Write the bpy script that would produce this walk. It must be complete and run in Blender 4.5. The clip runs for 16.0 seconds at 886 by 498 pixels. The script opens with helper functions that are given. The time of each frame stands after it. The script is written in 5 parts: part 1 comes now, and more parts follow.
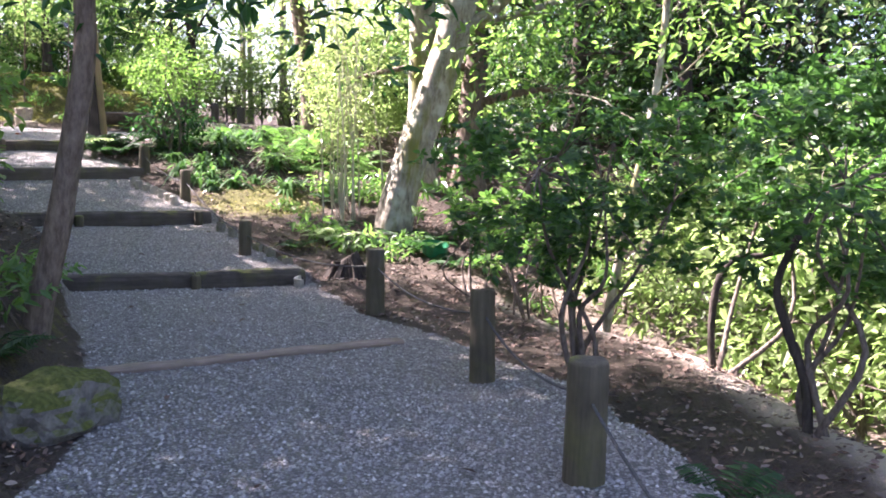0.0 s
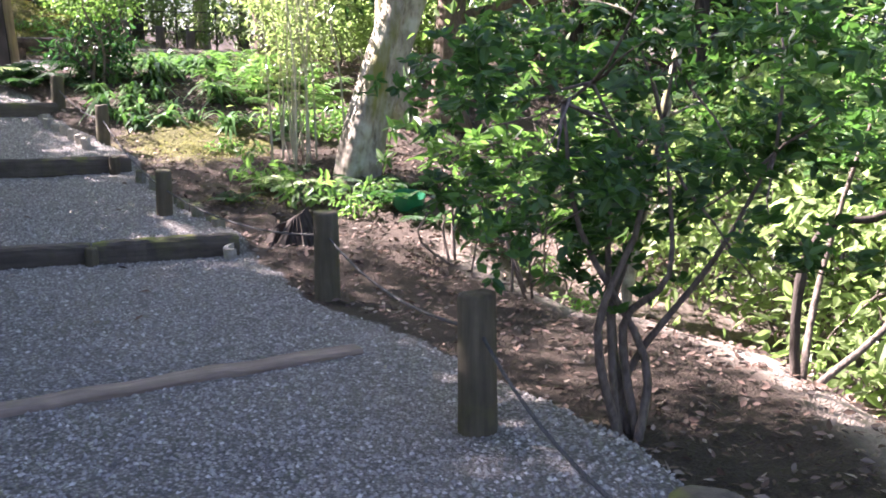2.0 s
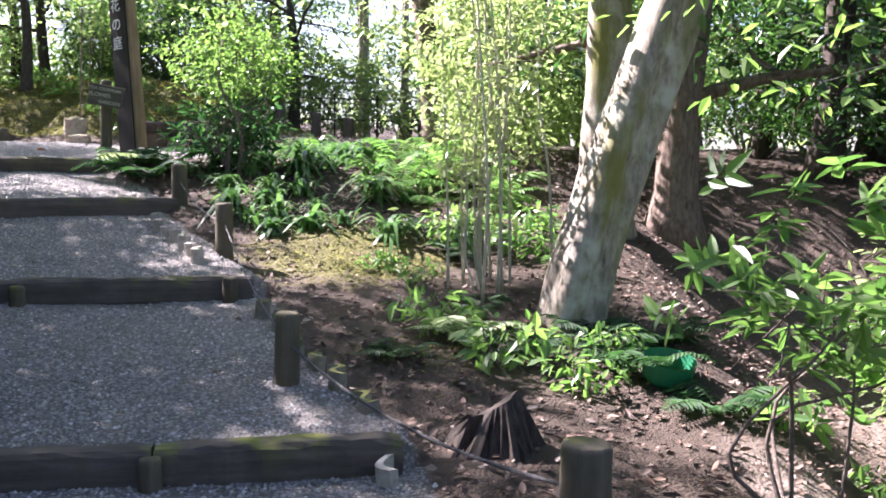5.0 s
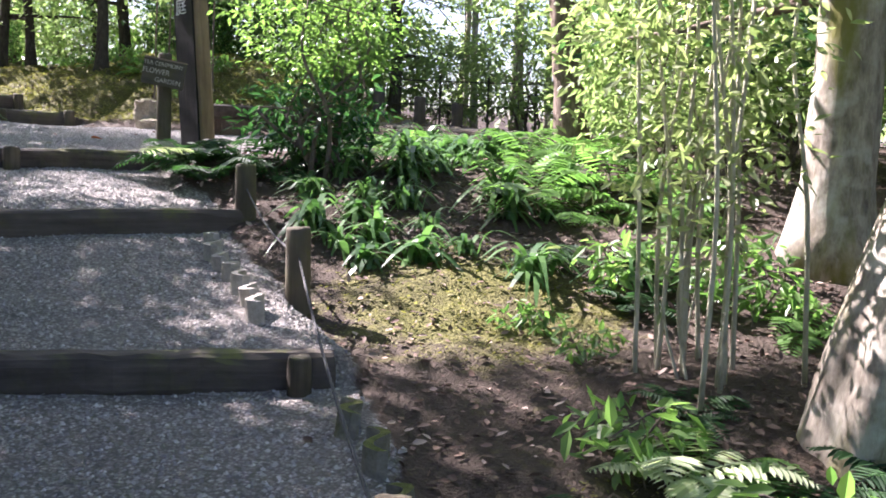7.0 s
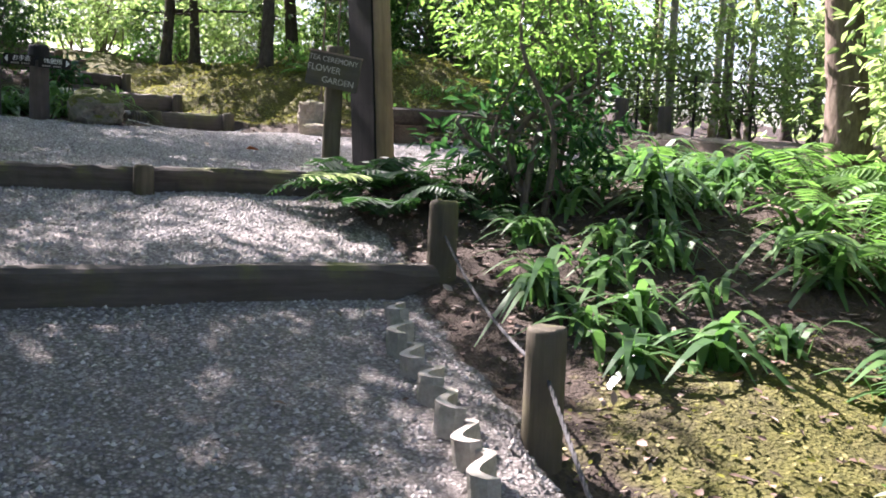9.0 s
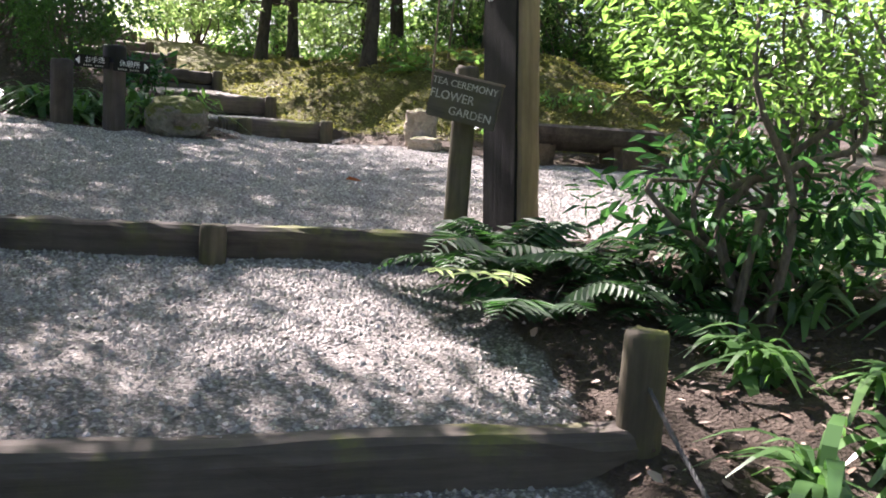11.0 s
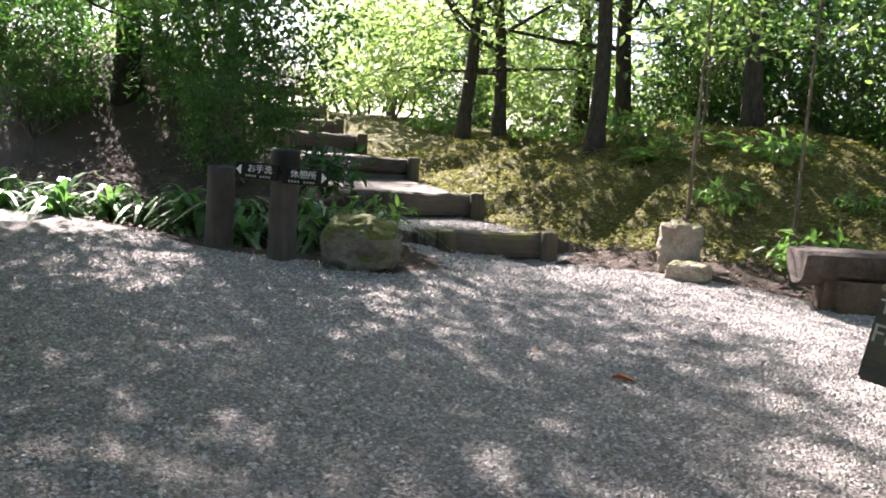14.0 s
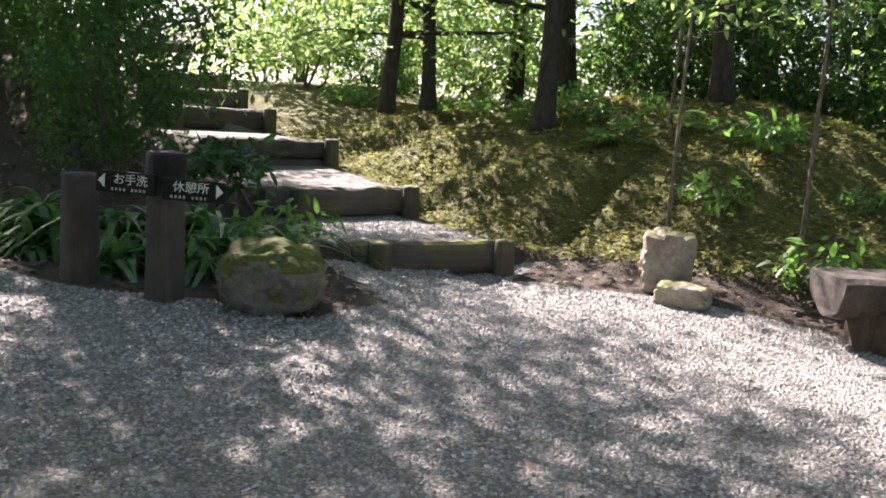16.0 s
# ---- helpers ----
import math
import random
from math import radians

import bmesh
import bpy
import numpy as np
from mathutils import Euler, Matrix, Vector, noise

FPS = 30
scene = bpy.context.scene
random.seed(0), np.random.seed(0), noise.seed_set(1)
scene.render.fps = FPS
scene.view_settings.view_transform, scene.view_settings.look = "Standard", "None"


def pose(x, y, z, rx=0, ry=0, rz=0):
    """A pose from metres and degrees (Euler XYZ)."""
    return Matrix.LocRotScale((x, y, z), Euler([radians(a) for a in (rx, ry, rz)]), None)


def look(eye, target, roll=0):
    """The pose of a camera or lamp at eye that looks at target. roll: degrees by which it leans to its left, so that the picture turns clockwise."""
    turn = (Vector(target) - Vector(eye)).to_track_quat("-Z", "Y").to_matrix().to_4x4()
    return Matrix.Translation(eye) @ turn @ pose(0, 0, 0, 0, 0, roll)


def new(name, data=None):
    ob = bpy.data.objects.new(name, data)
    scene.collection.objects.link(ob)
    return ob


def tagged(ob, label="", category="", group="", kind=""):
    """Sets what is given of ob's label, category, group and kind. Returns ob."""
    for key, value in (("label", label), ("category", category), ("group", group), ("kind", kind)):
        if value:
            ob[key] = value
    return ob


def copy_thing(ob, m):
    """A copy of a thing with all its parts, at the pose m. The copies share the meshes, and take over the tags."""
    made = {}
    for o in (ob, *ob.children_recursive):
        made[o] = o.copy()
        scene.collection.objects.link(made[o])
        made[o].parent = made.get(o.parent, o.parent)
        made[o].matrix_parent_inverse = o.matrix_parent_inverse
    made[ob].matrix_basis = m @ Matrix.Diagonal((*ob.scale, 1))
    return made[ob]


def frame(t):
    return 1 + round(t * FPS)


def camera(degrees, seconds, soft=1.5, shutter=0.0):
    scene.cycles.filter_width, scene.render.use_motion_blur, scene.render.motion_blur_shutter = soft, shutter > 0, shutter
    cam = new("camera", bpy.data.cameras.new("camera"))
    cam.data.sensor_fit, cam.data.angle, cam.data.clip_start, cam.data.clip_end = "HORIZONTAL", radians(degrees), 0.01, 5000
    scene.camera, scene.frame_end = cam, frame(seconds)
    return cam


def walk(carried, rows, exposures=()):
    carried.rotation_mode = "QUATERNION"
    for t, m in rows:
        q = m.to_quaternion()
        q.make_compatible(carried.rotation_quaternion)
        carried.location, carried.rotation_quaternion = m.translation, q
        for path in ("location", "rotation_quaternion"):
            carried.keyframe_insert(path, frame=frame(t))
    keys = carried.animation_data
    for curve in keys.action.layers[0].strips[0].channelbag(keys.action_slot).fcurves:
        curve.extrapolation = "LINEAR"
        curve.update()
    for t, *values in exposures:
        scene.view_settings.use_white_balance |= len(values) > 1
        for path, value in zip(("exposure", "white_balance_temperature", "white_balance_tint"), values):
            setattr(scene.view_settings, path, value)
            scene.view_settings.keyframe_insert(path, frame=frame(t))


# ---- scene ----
cam = camera(50.8, 16.0, soft=1.8)
PATH = [
    (0, (2.292, -3.101, 1.316), (2.112, -1.12, 1.11), 0.8),
    (0.5, (2.291, -2.626, 1.33), (2.186, -0.636, 1.16), 1.3),
    (1, (2.227, -2.044, 1.33), (2.157, -0.056, 1.128), 0.6),
    (1.5, (2.176, -1.558, 1.338), (2.154, 0.418, 1.028), 0.1),
    (2, (2.149, -1.151, 1.315), (2.014, 0.811, 0.955), -0.1),
    (2.5, (1.989, -0.721, 1.323), (1.853, 1.23, 0.905), 1.8),
    (3, (1.908, -0.346, 1.287), (1.814, 1.608, 0.87), 3.2),
    (3.5, (1.791, 0.126, 1.315), (1.637, 2.089, 0.966), 3.1),
    (4, (1.54, 0.649, 1.314), (1.31, 2.618, 1.048), 1.5),
    (4.5, (1.442, 1.132, 1.326), (1.121, 3.094, 1.114), 1.1),
    (5, (1.262, 1.616, 1.308), (0.812, 3.558, 1.145), 0.8),
    (7.5, (0.007, 4.238, 1.474), (-0.683, 6.104, 1.273), 1.8),
    (8, (-0.337, 4.696, 1.492), (-1.101, 6.534, 1.305), 1.7),
    (8.5, (-0.587, 5.153, 1.535), (-1.411, 6.965, 1.333), 2.0),
    (9, (-0.856, 5.372, 1.592), (-1.796, 7.124, 1.377), 2.4),
    (11.5, (-2.22, 6.786, 2.024), (-3.362, 8.408, 1.77), 3.9),
    (12, (-2.547, 6.95, 2.138), (-3.755, 8.533, 1.947), 5.0),
    (12.5, (-2.743, 7.156, 2.243), (-3.996, 8.697, 2.013), 5.8),
    (13, (-3.029, 7.497, 2.274), (-4.337, 8.995, 2.061), 5.7),
    (13.5, (-3.429, 7.819, 2.358), (-4.798, 9.262, 2.151), 5.2),
    (14, (-3.756, 8.145, 2.407), (-5.172, 9.545, 2.226), 3.5),
    (14.5, (-3.923, 8.352, 2.348), (-5.335, 9.755, 2.157), 3.4),
    (15, (-4.217, 8.495, 2.508), (-5.478, 10.025, 2.247), 3.2),
    (15.5, (-4.556, 8.816, 2.552), (-5.798, 10.357, 2.267), 3.3),
    (16, (-4.931, 9.098, 2.649), (-6.199, 10.622, 2.386), 3.2),
]
walk(cam, [(t, look(eye, target, roll)) for t, eye, target, roll in PATH], [(0, 3.35, 6150, 34), (3.5, 3.25, 6050, 34), (5, 3.0, 5900, 33), (9, 2.8, 6050, 30), (13, 2.9, 6250, 27), (16, 2.7, 6250, 27)])

# ---- world, sun ----
SUN_DIR = Vector((-0.706, 0.238, 0.669)).normalized()
sun = new("sun", bpy.data.lights.new("sun", "SUN"))
sun.data.energy, sun.data.angle, sun.data.color = 5.0, radians(0.6), (1.0, 0.93, 0.82)
sun.matrix_world = look((0, 0, 30), Vector((0, 0, 30)) - SUN_DIR)
world = bpy.data.worlds.new("sky")
scene.world = world
world.use_nodes = True
_nt = world.node_tree
_sky = _nt.nodes.new("ShaderNodeTexSky")
_sky.sky_type, _sky.sun_disc = "NISHITA", False
_sky.sun_elevation = math.asin(SUN_DIR.z)
_sky.sun_rotation = math.atan2(SUN_DIR.x, SUN_DIR.y)
_sky.air_density, _sky.dust_density = 1.0, 2.0
_nt.links.new(_sky.outputs[0], _nt.nodes["Background"].inputs[0])
_nt.nodes["Background"].inputs[1].default_value = 0.05


# ---- materials ----
class Mat:
    """A small builder of node materials."""

    def __init__(self, name):
        self.m = bpy.data.materials.new(name)
        self.m.use_nodes = True
        self.t = self.m.node_tree
        self.b = self.t.nodes["Principled BSDF"]
        self.out = self.t.nodes["Material Output"]

    def n(self, kind, **kw):
        node = self.t.nodes.new(kind)
        for k, v in kw.items():
            if k == "data_type":
                node.data_type = v
            elif k == "blend_type":
                node.blend_type = v
            elif k == "operation":
                node.operation = v
            elif k == "attribute_name":
                node.attribute_name = v
            elif k == "feature":
                node.feature = v
        return node

    def link(self, a, b):
        self.t.links.new(a, b)

    def coords(self, scale=(1, 1, 1), space="Object"):
        c, mp = self.n("ShaderNodeTexCoord"), self.n("ShaderNodeMapping")
        mp.inputs["Scale"].default_value = scale
        self.link(c.outputs[space], mp.inputs[0])
        return mp.outputs[0]

    def world_coords(self, scale=(1, 1, 1)):
        c, mp = self.n("ShaderNodeNewGeometry"), self.n("ShaderNodeMapping")
        mp.inputs["Scale"].default_value = scale
        self.link(c.outputs["Position"], mp.inputs[0])
        return mp.outputs[0]

    def noise(self, vec, scale, detail=6, rough=0.6):
        x = self.n("ShaderNodeTexNoise")
        x.inputs["Scale"].default_value, x.inputs["Detail"].default_value, x.inputs["Roughness"].default_value = scale, detail, rough
        self.link(vec, x.inputs["Vector"])
        return x.outputs["Fac"]

    def voronoi(self, vec, scale, out="Distance", feature="F1"):
        x = self.n("ShaderNodeTexVoronoi", feature=feature)
        x.inputs["Scale"].default_value = scale
        self.link(vec, x.inputs["Vector"])
        return x.outputs[out]

    def ramp(self, fac, *stops):
        r = self.n("ShaderNodeValToRGB")
        e = r.color_ramp.elements
        while len(e) < len(stops):
            e.new(0.5)
        for el, (p, c) in zip(e, stops):
            el.position, el.color = p, (*c, 1) if len(c) == 3 else c
        self.link(fac, r.inputs[0])
        return r.outputs[0]

    def mix(self, fac, a, b, blend="MIX"):
        x = self.n("ShaderNodeMix", data_type="RGBA", blend_type=blend)
        for sock, v in ((x.inputs[0], fac), (x.inputs[6], a), (x.inputs[7], b)):
            if isinstance(v, (int, float)):
                sock.default_value = v
            elif isinstance(v, tuple):
                sock.default_value = (*v, 1)
            else:
                self.link(v, sock)
        return x.outputs[2]

    def bump(self, h, strength=0.5, dist=0.01):
        x = self.n("ShaderNodeBump")
        x.inputs["Strength"].default_value, x.inputs["Distance"].default_value = strength, dist
        self.link(h, x.inputs["Height"])
        self.link(x.outputs[0], self.b.inputs["Normal"])

    def done(self, col, rough=0.8, spec=0.3):
        if isinstance(col, tuple):
            self.b.inputs["Base Color"].default_value = (*col, 1)
        else:
            self.link(col, self.b.inputs["Base Color"])
        self.b.inputs["Roughness"].default_value = rough
        self.b.inputs["Specular IOR Level"].default_value = spec
        return self.m


def mat_ground():
    k = Mat("ground")
    v = k.world_coords()
    a = k.n("ShaderNodeAttribute", attribute_name="kind")
    sep = k.n("ShaderNodeSeparateColor")
    k.link(a.outputs["Color"], sep.inputs[0])
    big, mid, fine = k.noise(v, 0.9, 4), k.noise(v, 6, 6), k.noise(v, 55, 8, 0.75)
    soil = k.mix(fine, k.ramp(mid, (0.3, (0.022, 0.015, 0.011)), (0.7, (0.065, 0.047, 0.034))), (0.10, 0.078, 0.06), "MIX")
    warp = k.n("ShaderNodeVectorMath", operation="MULTIPLY_ADD")
    wob = k.n("ShaderNodeTexNoise")
    wob.inputs["Scale"].default_value, wob.inputs["Detail"].default_value = 30, 3
    k.link(v, wob.inputs["Vector"])
    k.link(wob.outputs["Color"], warp.inputs[0])
    warp.inputs[1].default_value = (0.018, 0.018, 0.018)
    k.link(v, warp.inputs[2])
    stones = k.voronoi(warp.outputs[0], 64, "Color")
    dist = k.voronoi(warp.outputs[0], 64)
    hs = k.n("ShaderNodeSeparateColor")
    k.link(stones, hs.inputs[0])
    gcol = k.ramp(hs.outputs[0], (0.0, (0.135, 0.124, 0.112)), (0.45, (0.28, 0.26, 0.236)), (0.8, (0.38, 0.356, 0.326)), (1.0, (0.58, 0.55, 0.51)))
    gcol = k.mix(k.ramp(dist, (0.15, (0, 0, 0)), (0.75, (1, 1, 1))), gcol, (0.125, 0.117, 0.109))
    gcol = k.mix(k.ramp(big, (0.35, (0, 0, 0)), (0.75, (0.4, 0.4, 0.4))), gcol, (0.31, 0.275, 0.235))
    moss = k.ramp(k.noise(v, 24, 8, 0.7), (0.25, (0.05, 0.055, 0.012)), (0.55, (0.13, 0.125, 0.035)), (0.85, (0.25, 0.215, 0.075)))
    moss = k.mix(k.ramp(k.noise(v, 3.2, 7, 0.68), (0.46, (0, 0, 0)), (0.66, (0.7, 0.7, 0.7))), moss, k.mix(fine, (0.03, 0.024, 0.014), (0.10, 0.085, 0.045)))
    mossf = k.n("ShaderNodeMath", operation="MULTIPLY_ADD")
    k.link(mid, mossf.inputs[0])
    mossf.inputs[1].default_value = 0.9
    k.link(sep.outputs[1], mossf.inputs[2])
    c = k.mix(k.ramp(mossf.outputs[0], (0.75, (0, 0, 0)), (1.05, (1, 1, 1))), soil, moss)
    edge = k.n("ShaderNodeMath", operation="MULTIPLY_ADD")
    k.link(k.noise(v, 14, 5), edge.inputs[0])
    edge.inputs[1].default_value = 0.7
    k.link(sep.outputs[0], edge.inputs[2])
    # sunlit bands are painted here as a paler soil colour
    pale = k.mix(sep.outputs[2], c, k.mix(fine, (0.24, 0.19, 0.15), (0.52, 0.44, 0.37)))
    c = k.mix(k.ramp(edge.outputs[0], (0.72, (0, 0, 0)), (1.0, (1, 1, 1))), pale, gcol)
    hgt = k.mix(0.5, k.noise(v, 40, 8, 0.8), dist)
    k.bump(hgt, 1.0, 0.035)
    return k.done(c, 0.9, 0.2)


def mat_wood(name, dark, light, moss=0.0, along=0, rough=0.85, scale=1.0):
    """Weathered timber with its grain along the object's own axis."""
    k = Mat(name)
    s = [14 * scale] * 3
    s[along] = 0.9 * scale
    v = k.coords(tuple(s))
    g = k.noise(v, 2.2, 9, 0.7)
    p = k.world_coords()
    blot = k.noise(p, 5, 5)
    c = k.mix(k.ramp(blot, (0.35, (0, 0, 0)), (0.75, (0.7, 0.7, 0.7))), k.ramp(g, (0.28, dark), (0.72, light)), tuple(x * 0.55 for x in dark))
    info = k.n("ShaderNodeObjectInfo")
    c = k.mix(info.outputs["Random"], c, k.mix(0.35, c, light), "MIX")
    if moss:
        geo = k.n("ShaderNodeNewGeometry")
        sep = k.n("ShaderNodeSeparateXYZ")
        k.link(geo.outputs["Normal"], sep.inputs[0])
        mm = k.n("ShaderNodeMath", operation="MULTIPLY")
        k.link(k.ramp(k.noise(p, 3.5, 6), (0.56 - 0.1 * moss, (0, 0, 0)), (0.7 - 0.1 * moss, (1, 1, 1))), mm.inputs[0])
        k.link(k.ramp(sep.outputs[2], (0.1, (0.25, 0.25, 0.25)), (0.8, (1, 1, 1))), mm.inputs[1])
        c = k.mix(mm.outputs[0], c, (0.13, 0.14, 0.03))
    k.bump(g, 0.6, 0.008)
    return k.done(c, rough, 0.25)


def mat_bark(name, dark, light, scale=1.0, lichen=None, moss=0.0):
    k = Mat(name)
    p = k.world_coords((1, 1, 0.35))
    q = k.world_coords()
    g = k.noise(p, 26 * scale, 9, 0.72)
    r = k.voronoi(p, 18 * scale)
    c = k.ramp(g, (0.3, dark), (0.7, light))
    c = k.mix(k.ramp(r, (0.0, (0.6, 0.6, 0.6)), (0.35, (0, 0, 0))), c, tuple(x * 0.45 for x in dark))
    if lichen:
        c = k.mix(k.ramp(k.noise(q, 5, 6), (0.5, (0, 0, 0)), (0.66, (0.85, 0.85, 0.85))), c, lichen)
    if moss:
        c = k.mix(k.ramp(k.noise(k.world_coords((1, 1, 0.22)), 4.5, 6), (0.5, (0, 0, 0)), (0.66, (moss, moss, moss))), c, (0.15, 0.15, 0.035))
    k.bump(k.mix(0.5, g, r), 0.9, 0.02)
    return k.done(c, 0.9, 0.15)


def mat_leaf(name, dark, light, trans=0.45, rough=0.38, glow=None):
    """Leaf blades: a glossy face, and light that comes through them."""
    k = Mat(name)
    geo, info = k.n("ShaderNodeNewGeometry"), k.n("ShaderNodeObjectInfo")
    f = k.n("ShaderNodeMath", operation="MULTIPLY_ADD")
    k.link(geo.outputs["Random Per Island"], f.inputs[0])
    f.inputs[1].default_value = 0.75
    g = k.n("ShaderNodeMath", operation="MULTIPLY")
    k.link(info.outputs["Random"], g.inputs[0])
    g.inputs[1].default_value = 0.25
    k.link(g.outputs[0], f.inputs[2])
    c = k.ramp(f.outputs[0], (0.05, dark), (0.9, light))
    c = k.mix(k.ramp(k.noise(k.world_coords(), 1.3, 3), (0.3, (0.0, 0.0, 0.0)), (0.75, (0.5, 0.5, 0.5))), c, tuple(x * 0.6 for x in dark))
    k.done(c, rough, 0.4)
    tr = k.n("ShaderNodeBsdfTranslucent")
    k.link(k.mix(1.0, c, glow or (1.6, 1.85, 1.15), "MULTIPLY"), tr.inputs[0])
    mx = k.n("ShaderNodeMixShader")
    mx.inputs[0].default_value = trans
    k.link(k.b.outputs[0], mx.inputs[1])
    k.link(tr.outputs[0], mx.inputs[2])
    k.link(mx.outputs[0], k.out.inputs[0])
    return k.m


def mat_stone(name, dark, light, moss=0.0, scale=1.0):
    k = Mat(name)
    q = k.world_coords()
    g = k.noise(q, 9 * scale, 9, 0.7)
    c = k.ramp(g, (0.3, dark), (0.72, light))
    c = k.mix(k.ramp(k.noise(q, 60 * scale, 4), (0.4, (0, 0, 0)), (0.8, (0.5, 0.5, 0.5))), c, tuple(x * 0.6 for x in dark))
    if moss:
        geo, sep = k.n("ShaderNodeNewGeometry"), k.n("ShaderNodeSeparateXYZ")
        k.link(geo.outputs["Normal"], sep.inputs[0])
        add = k.n("ShaderNodeMath", operation="MULTIPLY_ADD")
        k.link(sep.outputs[2], add.inputs[0])
        add.inputs[1].default_value = 0.45
        k.link(k.noise(q, 6, 6), add.inputs[2])
        c = k.mix(k.ramp(add.outputs[0], (0.8 - 0.3 * moss, (0, 0, 0)), (0.98 - 0.3 * moss, (1, 1, 1))), c, k.ramp(k.noise(q, 40, 5), (0.3, (0.04, 0.05, 0.012)), (0.7, (0.125, 0.135, 0.03))))
    k.bump(g, 0.8, 0.03)
    return k.done(c, 0.88, 0.25)


def mat_plain(name, col, rough=0.7, var=0.25, scale=20):
    k = Mat(name)
    g = k.noise(k.world_coords(), scale, 6)
    c = k.ramp(g, (0.3, tuple(x * (1 - var) for x in col)), (0.7, tuple(min(1, x * (1 + var)) for x in col)))
    k.bump(g, 0.3, 0.004)
    return k.done(c, rough)


def mat_litter(name, *cols):
    k = Mat(name)
    geo = k.n("ShaderNodeNewGeometry")
    n = len(cols)
    c = k.ramp(geo.outputs["Random Per Island"], *[(i / (n - 1), col) for i, col in enumerate(cols)])
    return k.done(c, 0.75, 0.3)


M_GROUND = mat_ground()
M_STEP = mat_wood("step_timber", (0.032, 0.026, 0.021), (0.13, 0.11, 0.09), moss=0.2)
M_STEP_MOSSY = mat_wood("mossy_step_timber", (0.032, 0.026, 0.021), (0.13, 0.11, 0.09), moss=0.55)
M_POST = mat_wood("post_wood", (0.036, 0.031, 0.021), (0.14, 0.12, 0.082), moss=0.55, along=2)
M_BOARD = mat_wood("board_wood", (0.15, 0.11, 0.085), (0.36, 0.285, 0.23))
M_SIGN = mat_wood("charred_sign_wood", (0.004, 0.0035, 0.003), (0.02, 0.017, 0.015), along=2, rough=0.6)
M_SIGNSIDE = mat_wood("sign_side_wood", (0.12, 0.08, 0.05), (0.30, 0.21, 0.13), along=2)
M_PLAQUE = mat_wood("plaque_wood", (0.055, 0.05, 0.04), (0.14, 0.125, 0.10), moss=0.3)
M_DARKPOST = mat_wood("dark_post_wood", (0.045, 0.037, 0.033), (0.12, 0.10, 0.088), along=2)
M_PAINT = mat_plain("white_lettering", (0.72, 0.72, 0.70), 0.7, 0.2)
M_FADED = mat_plain("faded_lettering", (0.42, 0.40, 0.34), 0.8, 0.3)
M_BARK = mat_bark("brown_bark", (0.07, 0.05, 0.038), (0.24, 0.19, 0.15))
M_BARKDARK = mat_bark("dark_bark", (0.025, 0.02, 0.017), (0.09, 0.075, 0.062))
M_BARKPALE = mat_bark("pale_bark", (0.09, 0.072, 0.052), (0.40, 0.36, 0.29), 0.6, lichen=(0.40, 0.39, 0.33), moss=0.9)
M_CULM = mat_bark("culm_bark", (0.26, 0.25, 0.17), (0.52, 0.50, 0.38), 1.5)
M_STEM = mat_bark("shrub_bark", (0.07, 0.055, 0.045), (0.22, 0.18, 0.15), 1.6)
M_LEAF_BUSH = mat_leaf("bush_leaf", (0.022, 0.06, 0.018), (0.10, 0.21, 0.05), 0.45)
M_LEAF_CAMELLIA = mat_leaf("glossy_leaf", (0.014, 0.05, 0.02), (0.06, 0.15, 0.05), 0.33, 0.25)
M_LEAF_BROAD = mat_leaf("broad_leaf", (0.06, 0.13, 0.035), (0.19, 0.31, 0.09), 0.45, 0.35)
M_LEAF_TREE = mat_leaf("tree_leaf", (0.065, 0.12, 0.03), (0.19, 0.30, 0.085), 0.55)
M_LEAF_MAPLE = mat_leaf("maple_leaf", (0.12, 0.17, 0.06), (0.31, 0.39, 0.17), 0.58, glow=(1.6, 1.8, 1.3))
# evergreen green taken darker, so that the colour carries woodland shade
M_LEAF_SHADED = mat_leaf("shade_darkened_leaf", (0.015, 0.04, 0.016), (0.05, 0.11, 0.038), 0.4)
M_LEAF_CULM = mat_leaf("culm_leaf", (0.13, 0.165, 0.07), (0.34, 0.38, 0.20), 0.45)
# fern leaf with the white of direct sun put into its colour
M_LEAF_SUNPAINT = mat_leaf("sun_painted_leaf", (0.30, 0.36, 0.20), (0.50, 0.56, 0.36), 0.3)
# two fern greens, with sun and shade put into the colours
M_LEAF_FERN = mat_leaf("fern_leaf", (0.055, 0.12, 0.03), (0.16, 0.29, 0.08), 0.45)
M_LEAF_FERNSHADE = mat_leaf("shade_tinted_fern_leaf", (0.012, 0.04, 0.013), (0.045, 0.115, 0.032), 0.36, 0.6)
M_LEAF_STRAP = mat_leaf("strap_leaf", (0.035, 0.09, 0.028), (0.13, 0.24, 0.08), 0.35, 0.3)
M_BARESTONE = mat_stone("bare_stone", (0.17, 0.135, 0.10), (0.46, 0.40, 0.32), moss=0.05)
M_BENCHFOOT = mat_stone("brown_foot_stone", (0.05, 0.036, 0.026), (0.17, 0.125, 0.09))
M_BOULDER = mat_stone("mossy_boulder", (0.09, 0.085, 0.075), (0.26, 0.24, 0.21), moss=1.0)
M_TROUGH = mat_stone("weathered_trough", (0.028, 0.023, 0.019), (0.115, 0.095, 0.08), moss=0.0, scale=0.7)
M_TILE = mat_stone("concrete_tile", (0.26, 0.24, 0.20), (0.52, 0.49, 0.42))
M_ROPE = mat_plain("grey_rope", (0.075, 0.073, 0.072), 0.85, 0.35, 90)
M_GREEN = mat_plain("green_plastic", (0.008, 0.13, 0.06), 0.4, 0.15)
